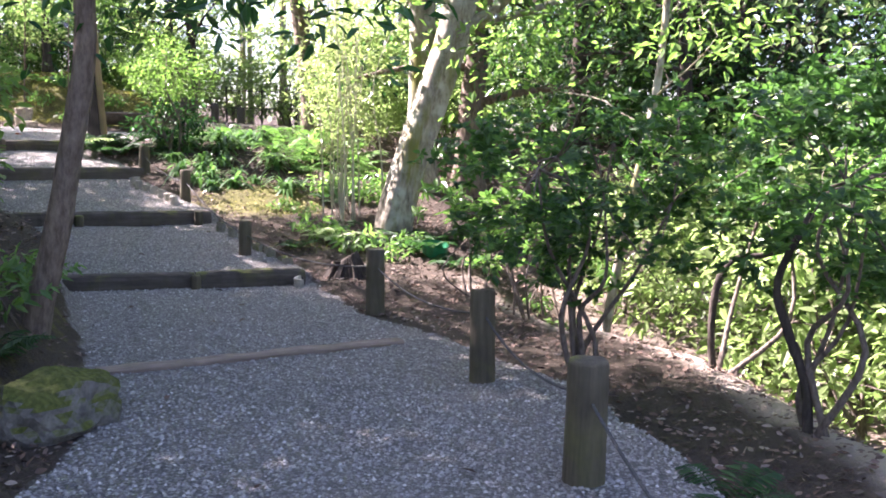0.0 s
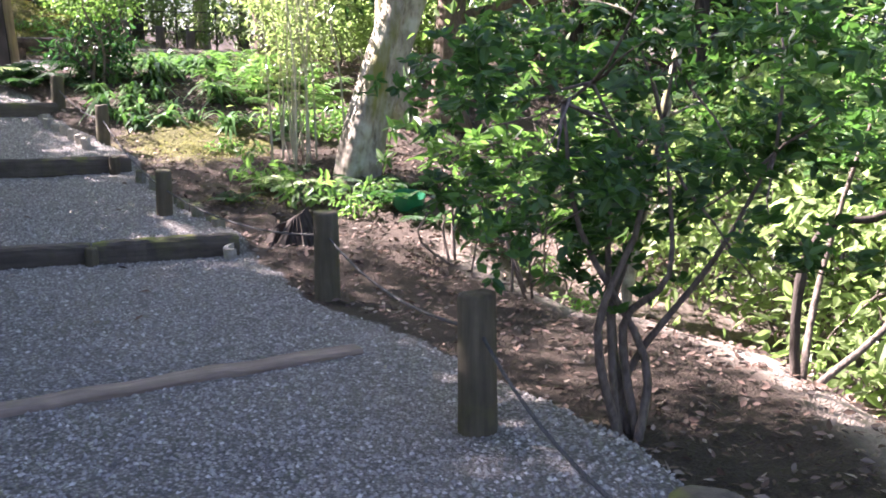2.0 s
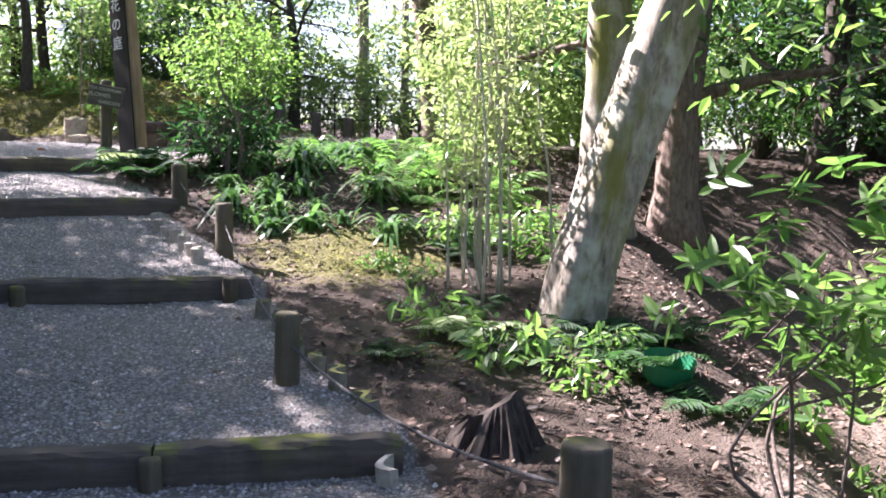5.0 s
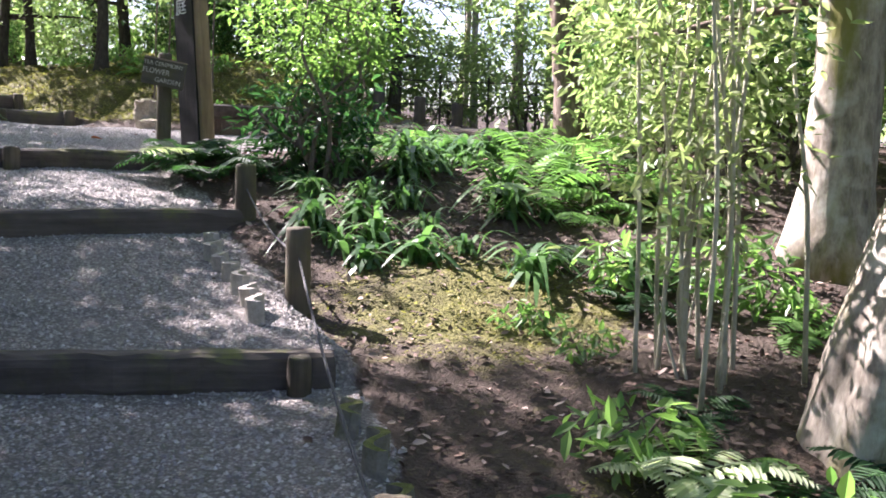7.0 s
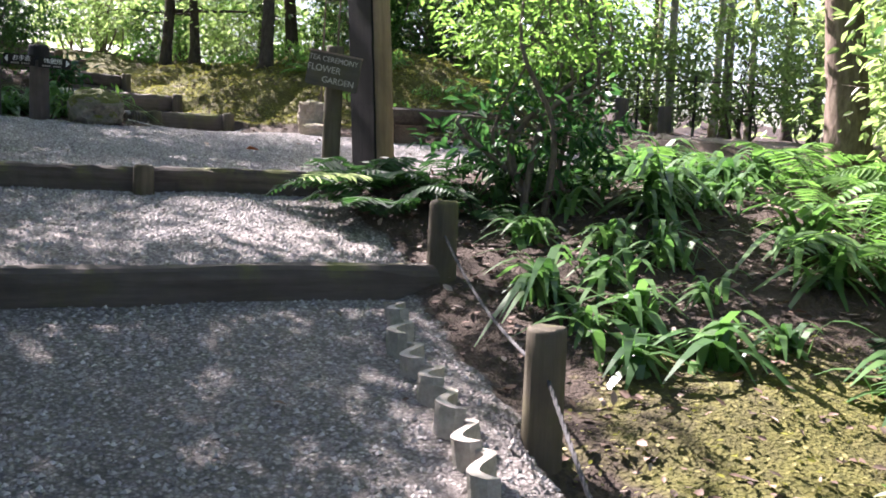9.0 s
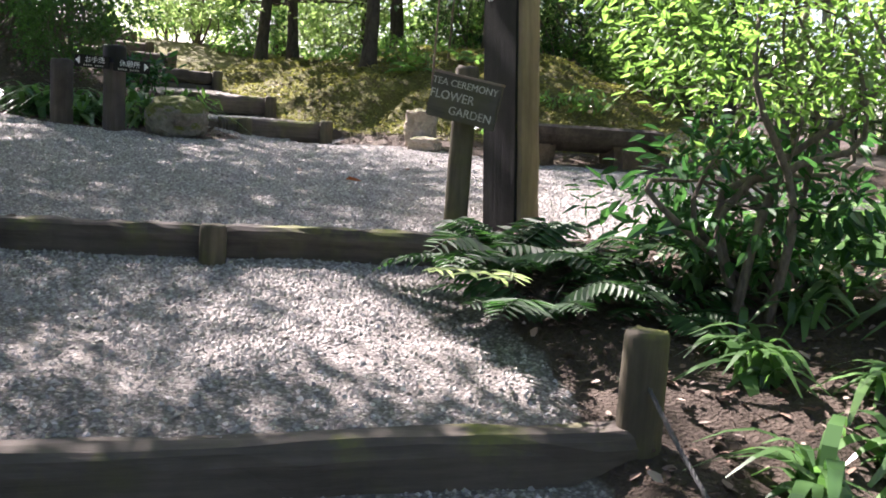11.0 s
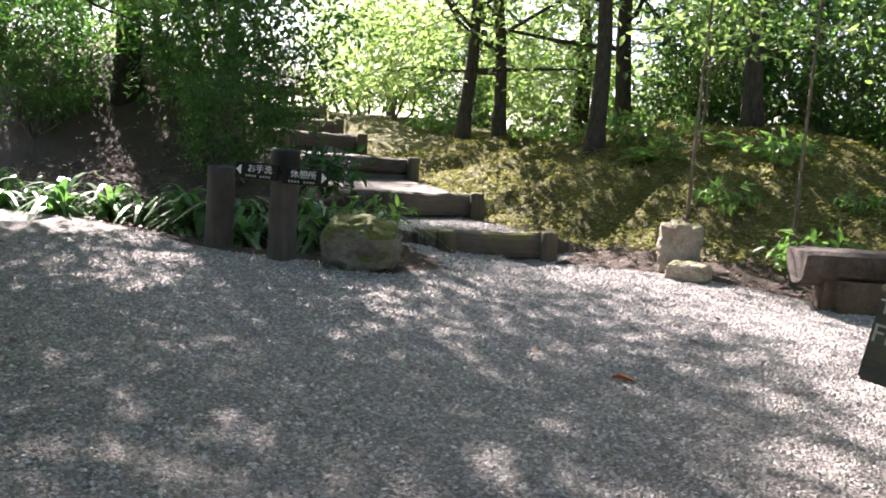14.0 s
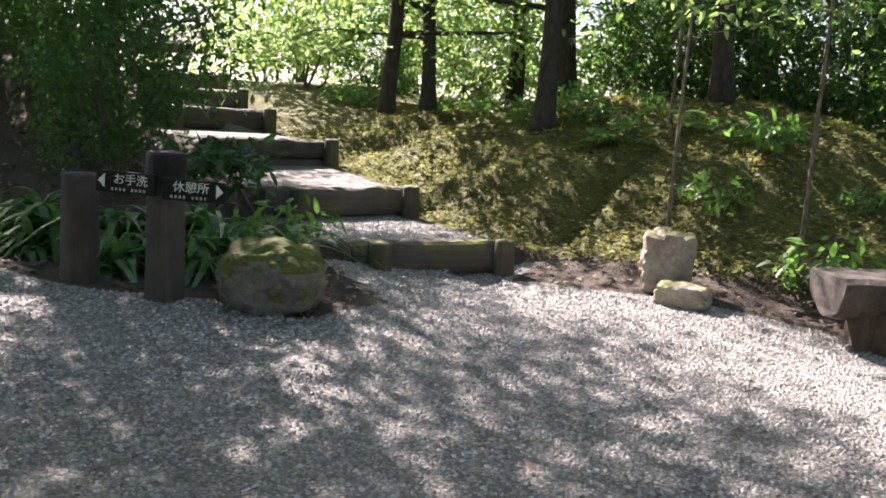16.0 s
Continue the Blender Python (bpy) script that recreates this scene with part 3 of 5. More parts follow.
def rope(a, b, sag, seed, r=0.007):
    pts = []
    n = 22
    for i in range(n + 1):
        t = i / n
        p = a.lerp(b, t)
        p.z -= sag * 4 * t * (1 - t)
        pts.append(p)
    strands = []
    for k in range(3):
        q = []
        for i in range(len(pts) * 6 - 5):
            f = i / 6
            j = min(int(f), len(pts) - 2)
            p = pts[j].lerp(pts[j + 1], f - j)
            d = (pts[j + 1] - pts[j]).normalized()
            s = d.orthogonal().normalized()
            w = i * 0.9 + k * 2.094
            q.append(p + (s * math.cos(w) + d.cross(s) * math.sin(w)) * r * 0.5)
        strands.append(tube(q, [r * 0.6] * len(q), 5))
    ob = new("rope", mesh_from("rope", *join(strands), M_ROPE, True))
    tagged(ob, "grey twisted rope slung between short posts", "rope", "rope along the path")


for i in range(len(post_tops) - 1):
    rope(post_tops[i], post_tops[i + 1], 0.10 if i < 3 else 0.07, i)
rope(Vector((3.0, -1.4, 0.2)), post_tops[0], 0.1, 9)


# ---- signs ----
def text_mesh(body, size, depth, material, name="lettering"):
    cu = bpy.data.curves.new(name, "FONT")
    cu.body, cu.size, cu.extrude, cu.align_x, cu.align_y = body, size, depth, "CENTER", "CENTER"
    tmp = bpy.data.objects.new(name, cu)
    scene.collection.objects.link(tmp)
    me = bpy.data.meshes.new_from_object(tmp.evaluated_get(bpy.context.evaluated_depsgraph_get()))
    bpy.data.objects.remove(tmp)
    me.materials.clear()
    me.materials.append(material)
    return me


def box_mesh(name, sx, sy, sz, material, bevel=0.008, jitter=0.0, seed=0):
    bm = bmesh.new()
    bmesh.ops.create_cube(bm, size=1, matrix=Matrix.Diagonal((sx, sy, sz, 1)))
    bmesh.ops.bevel(bm, geom=bm.edges[:], offset=bevel, segments=2, affect="EDGES")
    rng = np.random.default_rng(seed)
    for v in bm.verts:
        v.co += Vector(rng.normal(size=3)) * jitter
    me = bpy.data.meshes.new(name)
    bm.to_mesh(me)
    bm.free()
    me.materials.append(material)
    return me


def big_sign(x, y, turn):
    z = ground_z(x, y)
    h, w = 2.75, 0.27
    ob = thing("garden_sign_post", Matrix.Translation((x, y, z)) @ pose(0, 0, 0, 0, -5.5, turn), "tall half-round timber sign with charred face and white characters", "sign")
    prof = [(-w / 2, 0.0), (-w / 2 + 0.012, -0.012), (w / 2 - 0.012, -0.012), (w / 2, 0.0)]
    prof += [(w / 2 * math.cos(a), 0.19 * math.sin(a) + 0.004) for a in np.linspace(0.12, math.pi - 0.12, 12)]
    verts, faces, n, segs = [], [], len(prof), 20
    rng = np.random.default_rng(5)
    for i in range(segs + 1):
        zz = -0.2 + (h + 0.2) * i / segs
        s = 1.06 - 0.04 * i / segs
        for px, py in prof:
            verts.append((px * s + rng.normal() * 0.002, py * s + rng.normal() * 0.002, zz))
    for i in range(segs):
        for k in range(n):
            q = (k + 1) % n
            faces.append((i * n + k, i * n + q, (i + 1) * n + q, (i + 1) * n + k))
    faces.append(tuple(segs * n + k for k in range(n)))
    part("half_log", mesh_from("half_log", verts, faces, M_SIGNSIDE), None, ob, "brown rounded back of the sign")
    face = part("charred_face", box_mesh("charred_face", w - 0.012, 0.016, h - 0.02, M_SIGN, 0.004), None, ob, "flat charred black face", pose(0, -0.022, h / 2))
    for i, ch in enumerate("庭の花茶"):
        me = text_mesh(ch, 0.15, 0.003, M_PAINT, "character")
        part("character", me, None, face, "white brushed character", pose(-0.02, -0.0125, 1.25 + 0.2 * i - h / 2, 90, 0, 0))


big_sign(-4.28, 10.64, -20)


def plaque_sign(x, y):
    z = ground_z(x, y)
    ob = thing("garden_name_sign", Matrix.Translation((x, y, z)) @ pose(0, 0, 0, 0, 1, 12), "small weathered wooden plaque with carved words on a short post", "sign")
    part("post", mesh_from("post", *stake_shape(0.06, 0.84, 0.2, 301), M_POST, True), None, ob)
    pl = part("plaque", box_mesh("plaque", 0.36, 0.03, 0.215, M_PLAQUE, 0.006), None, ob, "mossy grey plaque", pose(0.03, -0.09, 0.67, 0, 9, 0))
    # a paler strip along the plaque's top
    part("top_edge", box_mesh("top_edge", 0.368, 0.036, 0.012, M_BOARD, 0.003), None, pl, "pale top edge", pose(0, 0, 0.111))
    for body, sz, px, pz in (("TEA CEREMONY", 0.047, -0.005, 0.068), ("FLOWER", 0.060, -0.06, 0.005), ("GARDEN", 0.056, 0.05, -0.062)):
        part("lettering", text_mesh(body, sz, 0.0015, M_FADED), None, pl, "faded carved words", pose(px, -0.0165, pz, 90, 0, 0))


plaque_sign(-4.45, 10.45)


def arrow_sign(x, y, turn):
    z = ground_z(x, y)
    ob = thing("direction_sign", Matrix.Translation((x, y, z)) @ pose(0, 0, 0, 0, 0, turn), "dark wooden post with two black arrow boards lettered white", "sign")
    part("post", mesh_from("post", *stake_shape(0.095, 0.58, 0.2, 311), M_DARKPOST, True), None, ob)
    part("cap", mesh_from("cap", *stake_shape(0.1, 0.15, 0.0, 312), M_SIGN, True), None, ob, "charred cap", pose(0, 0, 0.58))
    for side, word, px in ((-1, "お手洗", -0.165), (1, "休憩所", 0.17)):
        bd = part("arrow_board", box_mesh("arrow_board", 0.30, 0.025, 0.105, M_SIGN, 0.004), None, ob, "black arrow board", pose(px, -0.105 - 0.01 * side, 0.565 - 0.01 * side, 0, 2.0, 6 * side))
        part("lettering", text_mesh(word, 0.058, 0.0015, M_PAINT), None, bd, "white characters", pose(0.005 - 0.02 * side, -0.014, 0.012, 90, 0, 0))
        for q in range(9):
            if q != 4:
                part("small_letter", box_mesh("small_letter", 0.011, 0.002, 0.014, M_FADED, 0.0005), None, bd, "", pose(-0.085 - 0.02 * side + 0.02 * q, -0.0135, -0.034))
        tri = mesh_from("arrow_head", [(0, -0.004, 0.034), (0, -0.004, -0.034), (0.034 * side, -0.004, 0), (0, 0.0, 0.034), (0, 0.0, -0.034), (0.034 * side, 0, 0)], [(0, 1, 2), (3, 5, 4), (0, 2, 5, 3), (1, 4, 5, 2), (0, 3, 4, 1)], M_PAINT)
        part("arrow_head", tri, None, bd, "white arrow head", pose(0.105 * side, -0.012, 0.004))


arrow_sign(-8.95, 11.76, 40)

ob = thing("round_post", Matrix.Translation((-9.45, 11.58, ground_z(-9.45, 11.58))), "thick round dark wooden post beside the gravel", "post")
part("stake", mesh_from("stake", *stake_shape(0.095, 0.56, 0.25, 320), M_DARKPOST, True), None, ob)
for i, (px, py) in enumerate(((-5.35, 17.2), (-4.6, 17.0), (-4.2, 17.6))):
    ob = thing("round_post", Matrix.Translation((px, py, ground_z(px, py))), "short dark wooden post beside the far path", "post", "posts by the far path")
    part("stake", mesh_from("stake", *stake_shape(0.09, 0.42, 0.2, 330 + i), M_DARKPOST, True), None, ob)


def far_fence(a, b, count):
    """A low post-and-rail fence at the back of the wood."""
    ln, ang = math.hypot(b[0] - a[0], b[1] - a[1]), math.degrees(math.atan2(b[1] - a[1], b[0] - a[0]))
    z = min(ground_z(*a), ground_z(*b))
    ob = thing("rail_fence", pose(a[0], a[1], z, 0, 0, ang), "dark low wooden rail fence in front of thin trunks", "fence")
    for i in range(count):
        part("post", mesh_from("post", *stake_shape(0.022, 1.0, 0.3, 400 + i, 8), M_DARKPOST, True), None, ob, "", pose(ln * i / (count - 1), 0, 0))
    for h in (0.5, 0.92):
        part("rail", mesh_from("rail", *tube([(0, -0.05, h), (ln / 2, -0.05, h - 0.01), (ln, -0.05, h)], [0.013] * 3, 8), M_DARKPOST, True), None, ob)


far_fence((-6.8, 19.0), (-2.0, 20.9), 7)


# ---- stones, bench ----
def rock(name, x, y, size, label, material, seed, boxy=0.0, turn=0, sink=0.12, cat="rock"):
    bm = bmesh.new()
    bmesh.ops.create_icosphere(bm, subdivisions=4, radius=1)
    rng = random.Random(seed)
    off = Vector((rng.uniform(0, 50), rng.uniform(0, 50), 0))
    for v in bm.verts:
        d = v.co.normalized()
        m = max(abs(d.x), abs(d.y), abs(d.z))
        d = d.lerp(d / m, boxy)
        r = 1 + 0.22 * noise.noise(d * 1.4 + off) + 0.10 * noise.noise(d * 3.7 + off) + 0.04 * noise.noise(d * 9 + off)
        v.co = Vector((d.x * size[0], d.y * size[1], d.z * size[2])) * r
    me = bpy.data.meshes.new(name)
    bm.to_mesh(me)
    bm.free()
    me.materials.append(material)
    ob = new(name, me)
    ob.matrix_basis = Matrix.Translation((x, y, ground_z(x, y) + size[2] * (1 - 2 * sink))) @ Matrix.Rotation(radians(turn), 4, "Z")
    return tagged(ob, label, cat)


rock("boulder", -8.55, 12.12, (0.27, 0.23, 0.19), "low rounded boulder grown over with green moss", M_BOULDER, 3, 0.25, 50)
rock("bank_boulder", 0.10, 1.0, (0.30, 0.2, 0.17), "low mossy boulder at the edge of the gravel", M_BOULDER, 21, 0.3, 70)
rock("standing_stone", -7.54, 14.42, (0.16, 0.14, 0.21), "blocky upright stone at the edge of the gravel", M_BARESTONE, 8, 0.6, 25)
rock("flat_stone", -7.3, 14.18, (0.165, 0.105, 0.075), "small flat brown stone lying beside the upright stone", M_BARESTONE, 12, 0.5, 10)



def bench(x, y, turn):
    z = ground_z(x, y)
    ob = thing("log_bench", Matrix.Translation((x, y, z)) @ pose(0, 0, 0, 0, 0, turn), "rustic bench of a thick dark half-log on stone feet", "bench")
    prof = [(-0.24, 0.10)] + [(0.24 * math.cos(a), 0.10 + 0.22 * math.sin(a)) for a in np.linspace(math.pi, 2 * math.pi, 11)][1:-1] + [(0.24, 0.10), (0.20, 0.125), (-0.20, 0.125)]
    verts, faces, n, segs = [], [], len(prof), 16
    rng = np.random.default_rng(9)
    for i in range(segs + 1):
        s = 0.9 if i in (0, segs) else 1 + rng.normal() * 0.012
        for py, pz in prof:
            verts.append((1.6 * (i / segs - 0.5) + rng.normal() * 0.005, py * s + rng.normal() * 0.003, pz * s + 0.24))
    for i in range(segs):
        for k in range(n):
            q = (k + 1) % n
            faces.append((i * n + k, i * n + q, (i + 1) * n + q, (i + 1) * n + k))
    faces.append(tuple(range(n))[::-1])
    faces.append(tuple(segs * n + k for k in range(n)))
    part("seat", mesh_from("seat", verts, faces, M_TROUGH), None, ob, "dark weathered half-log seat")
    for i, px in enumerate((-0.45, 0.5)):
        part("foot_stone", box_mesh("foot_stone", 0.42, 0.36, 0.34, M_BENCHFOOT, 0.06, 0.012, 40 + i), None, ob, "brown stone foot", pose(px, -0.03, 0.08, 0, 0, 12 * i))


bench(-5.86, 14.6, 42)


def pantile(m, material, label, group):
    """A curved edging tile that stands on its long side."""
    verts, faces, n = [], [], 12
    for layer in (0, 1):
        for i in range(n + 1):
            a = i / n
            px = 0.25 * (a - 0.5)
            py = 0.04 * math.sin(a * 2 * math.pi) + (0.036 if layer else 0)
            verts += [(px, py, -0.06), (px, py, 0.06 - 0.012 * abs(a - 0.5))]
    b = 2 * (n + 1)
    for i in range(n):
        faces += [(2 * i, 2 * i + 2, 2 * i + 3, 2 * i + 1), (b + 2 * i, b + 2 * i + 1, b + 2 * i + 3, b + 2 * i + 2), (2 * i + 1, 2 * i + 3, b + 2 * i + 3, b + 2 * i + 1)]
    faces += [(0, 1, b + 1, b), (2 * n, b + 2 * n, b + 2 * n + 1, 2 * n + 1)]
    ob = new("edging_tile", mesh_from("edging_tile", verts, faces, material))
    ob.matrix_basis = m
    tagged(ob, label, "tile", group)


def tile_row(a, b, count, material, label, seed):
    rng = random.Random(seed)
    ang = math.degrees(math.atan2(b[1] - a[1], b[0] - a[0]))
    for i in range(count):
        t = (i + 0.5) / count
        x, y = a[0] + (b[0] - a[0]) * t + rng.uniform(-0.02, 0.02), a[1] + (b[1] - a[1]) * t + rng.uniform(-0.02, 0.02)
        pantile(pose(x, y, ground_z(x, y) + rng.uniform(0.02, 0.04), rng.uniform(-8, 8), rng.uniform(-4, 4), ang + rng.uniform(-7, 7)), material, label, "edging tiles of the path")


tile_row((-1.78, 7.48), (-2.88, 8.72), 7, M_TILE, "pale curved roof tile set on edge beside the path", 1)
M_TILEMOSS = mat_stone("mossy_tile", (0.14, 0.13, 0.10), (0.32, 0.30, 0.24), moss=1.0)
tile_row((0.10, 5.42), (-1.15, 7.0), 6, M_TILEMOSS, "mossy curved roof tile set on edge beside the path", 2)
tile_row((0.32, 5.02), (0.22, 5.18), 1, M_TILE, "pale curved roof tile set on edge beside the path", 4)


def stump(x, y):
    bm = bmesh.new()
    bmesh.ops.create_cone(bm, cap_ends=True, segments=28, radius1=0.24, radius2=0.08, depth=0.26)
    bmesh.ops.subdivide_edges(bm, edges=bm.edges[:], cuts=2)
    for v in bm.verts:
        a = math.atan2(v.co.y, v.co.x)
        f = 1 + 0.28 * math.sin(a * 5 + v.co.z * 3) * (0.5 - v.co.z) + 0.15 * noise.noise(v.co * 7)
        v.co.x, v.co.y = v.co.x * f, v.co.y * f
        v.co.z += 0.08 * noise.noise(v.co * 9) + (0.06 * math.cos(a) if v.co.z > 0.1 else 0)
    ob = part("tree_stump", bm, M_BARKDARK)
    ob.matrix_basis = Matrix.Translation((x, y, ground_z(x, y) + 0.06))
    tagged(ob, "dark rotten tree stump on the slope beside the path", "stump")


stump(0.62, 5.5)

bm = bmesh.new()
bmesh.ops.create_cone(bm, cap_ends=True, segments=24, radius1=0.10, radius2=0.14, depth=0.13)
top = [f for f in bm.faces if f.normal.z > 0.9]
bmesh.ops.inset_region(bm, faces=top, thickness=0.01)
bmesh.ops.translate(bm, verts=list({v for f in top for v in f.verts}), vec=(0, 0, -0.10))
gx, gy = 1.33, 6.55
ob = part("plastic_tub", bm, M_GREEN)
ob.matrix_basis = pose(gx, gy, ground_z(gx, gy) + 0.07, 12, 8, 0)
tagged(ob, "green plastic tub lying among the shrubs", "tub")


# ---- plants ----
def limb_line(rng, start, way, length, bend, n=5):
    p, d = Vector(start), Vector(way).normalized()
    pts = [p.copy()]
    for i in range(n):
        d = (d + Vector(rng.normal(size=3)) * bend).normalized()
        p = p + d * length / n
        pts.append(p.copy())
    return pts


def tree_parts(parent, seed, line, r0, r1, limbs, limb_len, crown_from, tips_per, leaf_per, spread, size, bark, leaf, aspect=0.45, flat=0.35, sides=12, up=0.9, rise=0.35, flute=0.0):
    """Trunk, limbs and a crown of leaves in layered sprays, under the thing given."""
    rng = np.random.default_rng(seed)
    pts = smooth_line(line, 5)
    n = len(pts)
    radii = [r0 + (r1 - r0) * (i / (n - 1)) ** 0.8 for i in range(n)]
    radii[0] *= 1.45
    radii[1] *= 1.15
    part("trunk", mesh_from("trunk", *tube(pts, radii, sides, 0.05 if not flute else 0.03, seed, flute), bark, True), None, parent)
    tips = []
    for k in range(limbs):
        f = crown_from + (1 - crown_from) * (k + 0.5) / limbs
        i = min(int(f * (n - 1)), n - 2)
        a = k * 2.4 + rng.uniform(-0.4, 0.4)
        way = Vector((math.cos(a), math.sin(a), rise + rng.uniform(-0.2, 0.3)))
        ln = limb_len * (1.15 - 0.55 * f) * rng.uniform(0.75, 1.25)
        lp = limb_line(rng, pts[i], way, ln, 0.16, 6)
        rr = radii[i] * 0.42
        shapes = [tube(lp, [rr * (1 - 0.8 * q / 6) for q in range(7)], 6)]
        for q in range(tips_per):
            j = rng.integers(2, 7)
            tw = Vector((rng.normal(), rng.normal(), rng.normal() * 0.35 + 0.12))
            tl = limb_line(rng, lp[j], tw, limb_len * rng.uniform(0.2, 0.45), 0.2, 3)
            shapes.append(tube(tl, [rr * 0.28, rr * 0.2, rr * 0.13, rr * 0.06], 4))
            tips += [tl[2], tl[3]]
        part("limb", mesh_from("limb", *join(shapes), bark, True), None, parent)
    tips = np.array([tuple(p) for p in tips])
    me = leaf_mesh("crown", *spray(rng, tips, leaf_per, spread, flat, size, up=up), leaf, aspect=aspect)
    part("crown", me, None, parent)


def make_tree(name, at, label, **kw):
    ob = thing(name, at, label, "tree")
    tree_parts(ob, **kw)
    return ob


def at(x, y, turn=0.0, scale=1.0, dz=0.0):
    return Matrix.Translation((x, y, ground_z(x, y) - 0.03 + dz)) @ Matrix.Rotation(radians(turn), 4, "Z") @ Matrix.Scale(scale, 4)


# the pale leaning tree with its neighbours
lean = make_tree("leaning_tree", at(0.52, 7.5), "pale thick leaning tree, mossy bark, sunlit on one side", seed=41, line=[(0.16, 0, -0.3), (0.28, 0.0, 0.35), (0.46, 0.03, 1.0), (0.70, 0.05, 1.75), (0.90, 0.08, 2.45), (1.18, 0.2, 4.2), (1.4, 0.3, 7.0)], r0=0.225, r1=0.16, limbs=7, limb_len=2.6, crown_from=0.62, tips_per=7, leaf_per=26, spread=0.32, size=0.12, bark=M_BARKPALE, leaf=M_LEAF_TREE, sides=28, flute=0.15)
make_tree("broadleaf_tree", at(0.74, 10.0), "tall grey straight tree behind the leaning one", seed=42, line=[(0, 0, -0.1), (0.05, 0, 1.5), (0.02, 0, 3.5), (0.1, 0, 8.5)], r0=0.24, r1=0.14, limbs=8, limb_len=2.8, crown_from=0.5, tips_per=7, leaf_per=24, spread=0.34, size=0.13, bark=M_BARKPALE, leaf=M_LEAF_TREE, sides=16)
make_tree("broadleaf_tree", at(1.38, 10.6), "dark forked tree behind the leaning one, shade put into its leaf colour", seed=43, line=[(0, 0, -0.1), (0.05, 0, 1.2), (0.2, 0.1, 3.0), (0.3, 0.2, 7.5)], r0=0.24, r1=0.1, limbs=9, limb_len=2.6, crown_from=0.36, tips_per=7, leaf_per=24, spread=0.36, size=0.12, bark=M_BARK, leaf=M_LEAF_SHADED)
near = make_tree("slender_tree", at(-0.66, 2.2), "slender curved brown tree with glossy drooping leaves", seed=44, line=[(-0.02, 0, -0.15), (0.05, 0, 0.2), (0.17, 0, 0.65), (0.27, 0, 1.15), (0.36, 0, 1.65), (0.36, 0, 2.1), (0.28, 0.0, 3.0), (0.1, 0.1, 5.4)], r0=0.092, r1=0.05, limbs=7, limb_len=2.0, crown_from=0.8, tips_per=6, leaf_per=20, spread=0.26, size=0.11, bark=M_BARK, leaf=M_LEAF_CAMELLIA, rise=0.12)
_rng = np.random.default_rng(77)
hang = limb_line(_rng, (0.36, 0, 2.02), (1.0, 0.02, 0.02), 1.9, 0.03, 8)
part("limb", mesh_from("limb", *tube(hang, [0.03 * (1 - 0.09 * q) for q in range(9)], 6), M_BARK, True), None, near)
htips = np.array([tuple(p + Vector(_rng.normal(size=3)) * Vector((0.16, 0.16, 0.05)).length * 0.7) for p in hang[1:] for _ in range(8)])
part("hanging_leaves", leaf_mesh("hanging_leaves", *spray(_rng, htips, 7, 0.11, 0.45, 0.115, up=0.5), M_LEAF_CAMELLIA, aspect=0.4, droop=0.3), None, near, "dark glossy hanging leaves")
make_tree("broadleaf_tree", at(-1.62, 13.4), "straight brown tree standing among ferns", seed=45, line=[(0.08, 0, -0.1), (0.0, 0, 0.8), (-0.12, 0, 1.8), (-0.3, 0, 3.4), (-0.3, 0.1, 8.0)], r0=0.20, r1=0.09, limbs=9, limb_len=2.8, crown_from=0.42, tips_per=7, leaf_per=24, spread=0.36, size=0.12, bark=M_BARK, leaf=M_LEAF_MAPLE)

# three kinds of woodland tree, set out round the place
layered = make_tree("maple_tree", at(-11.2, 21.0), "maple with layered light green foliage", seed=51, line=[(0, 0, -0.2), (0.1, 0.05, 1.5), (0.05, 0.2, 3.2), (0.3, 0.1, 6.5)], r0=0.13, r1=0.05, limbs=11, limb_len=3.0, crown_from=0.3, tips_per=6, leaf_per=20, spread=0.30, size=0.125, bark=M_BARKDARK, leaf=M_LEAF_MAPLE, flat=0.22)
tall = make_tree("broadleaf_tree", at(-9.6, 21.0), "tall dark-trunked woodland tree with green foliage", seed=52, line=[(0, 0, -0.2), (-0.05, 0, 2.0), (0.15, 0.1, 5.0), (0.2, 0.2, 9.5)], r0=0.17, r1=0.06, limbs=10, limb_len=3.4, crown_from=0.42, tips_per=5, leaf_per=26, spread=0.36, size=0.14, bark=M_BARKDARK, leaf=M_LEAF_TREE, flat=0.4)
dark = make_tree("evergreen_tree", at(5.2, 13.0), "dense dark evergreen tree with woodland shade put into its leaf colour", seed=53, line=[(0, 0, -0.2), (0.1, 0, 2.0), (0.0, 0.1, 4.5), (0.1, 0.2, 8.0)], r0=0.16, r1=0.05, limbs=13, limb_len=2.7, crown_from=0.15, tips_per=6, leaf_per=24, spread=0.36, size=0.13, bark=M_BARKDARK, leaf=M_LEAF_SHADED, flat=0.55)
thin = make_tree("thin_tree", at(-5.0, 24.0), "thin pale straight woodland tree", seed=54, line=[(0, 0, -0.2), (0.03, 0, 3.0), (-0.03, 0.05, 6.0), (0.1, 0.1, 11.0)], r0=0.085, r1=0.04, limbs=7, limb_len=2.0, crown_from=0.5, tips_per=5, leaf_per=16, spread=0.36, size=0.14, bark=M_BARKPALE, leaf=M_LEAF_MAPLE, flat=0.4)


def plant_out(proto, places, seed, lo=0.85, hi=1.2):
    rng = random.Random(seed)
    for x, y in places:
        copy_thing(proto, at(x, y, rng.uniform(0, 360), rng.uniform(lo, hi)))


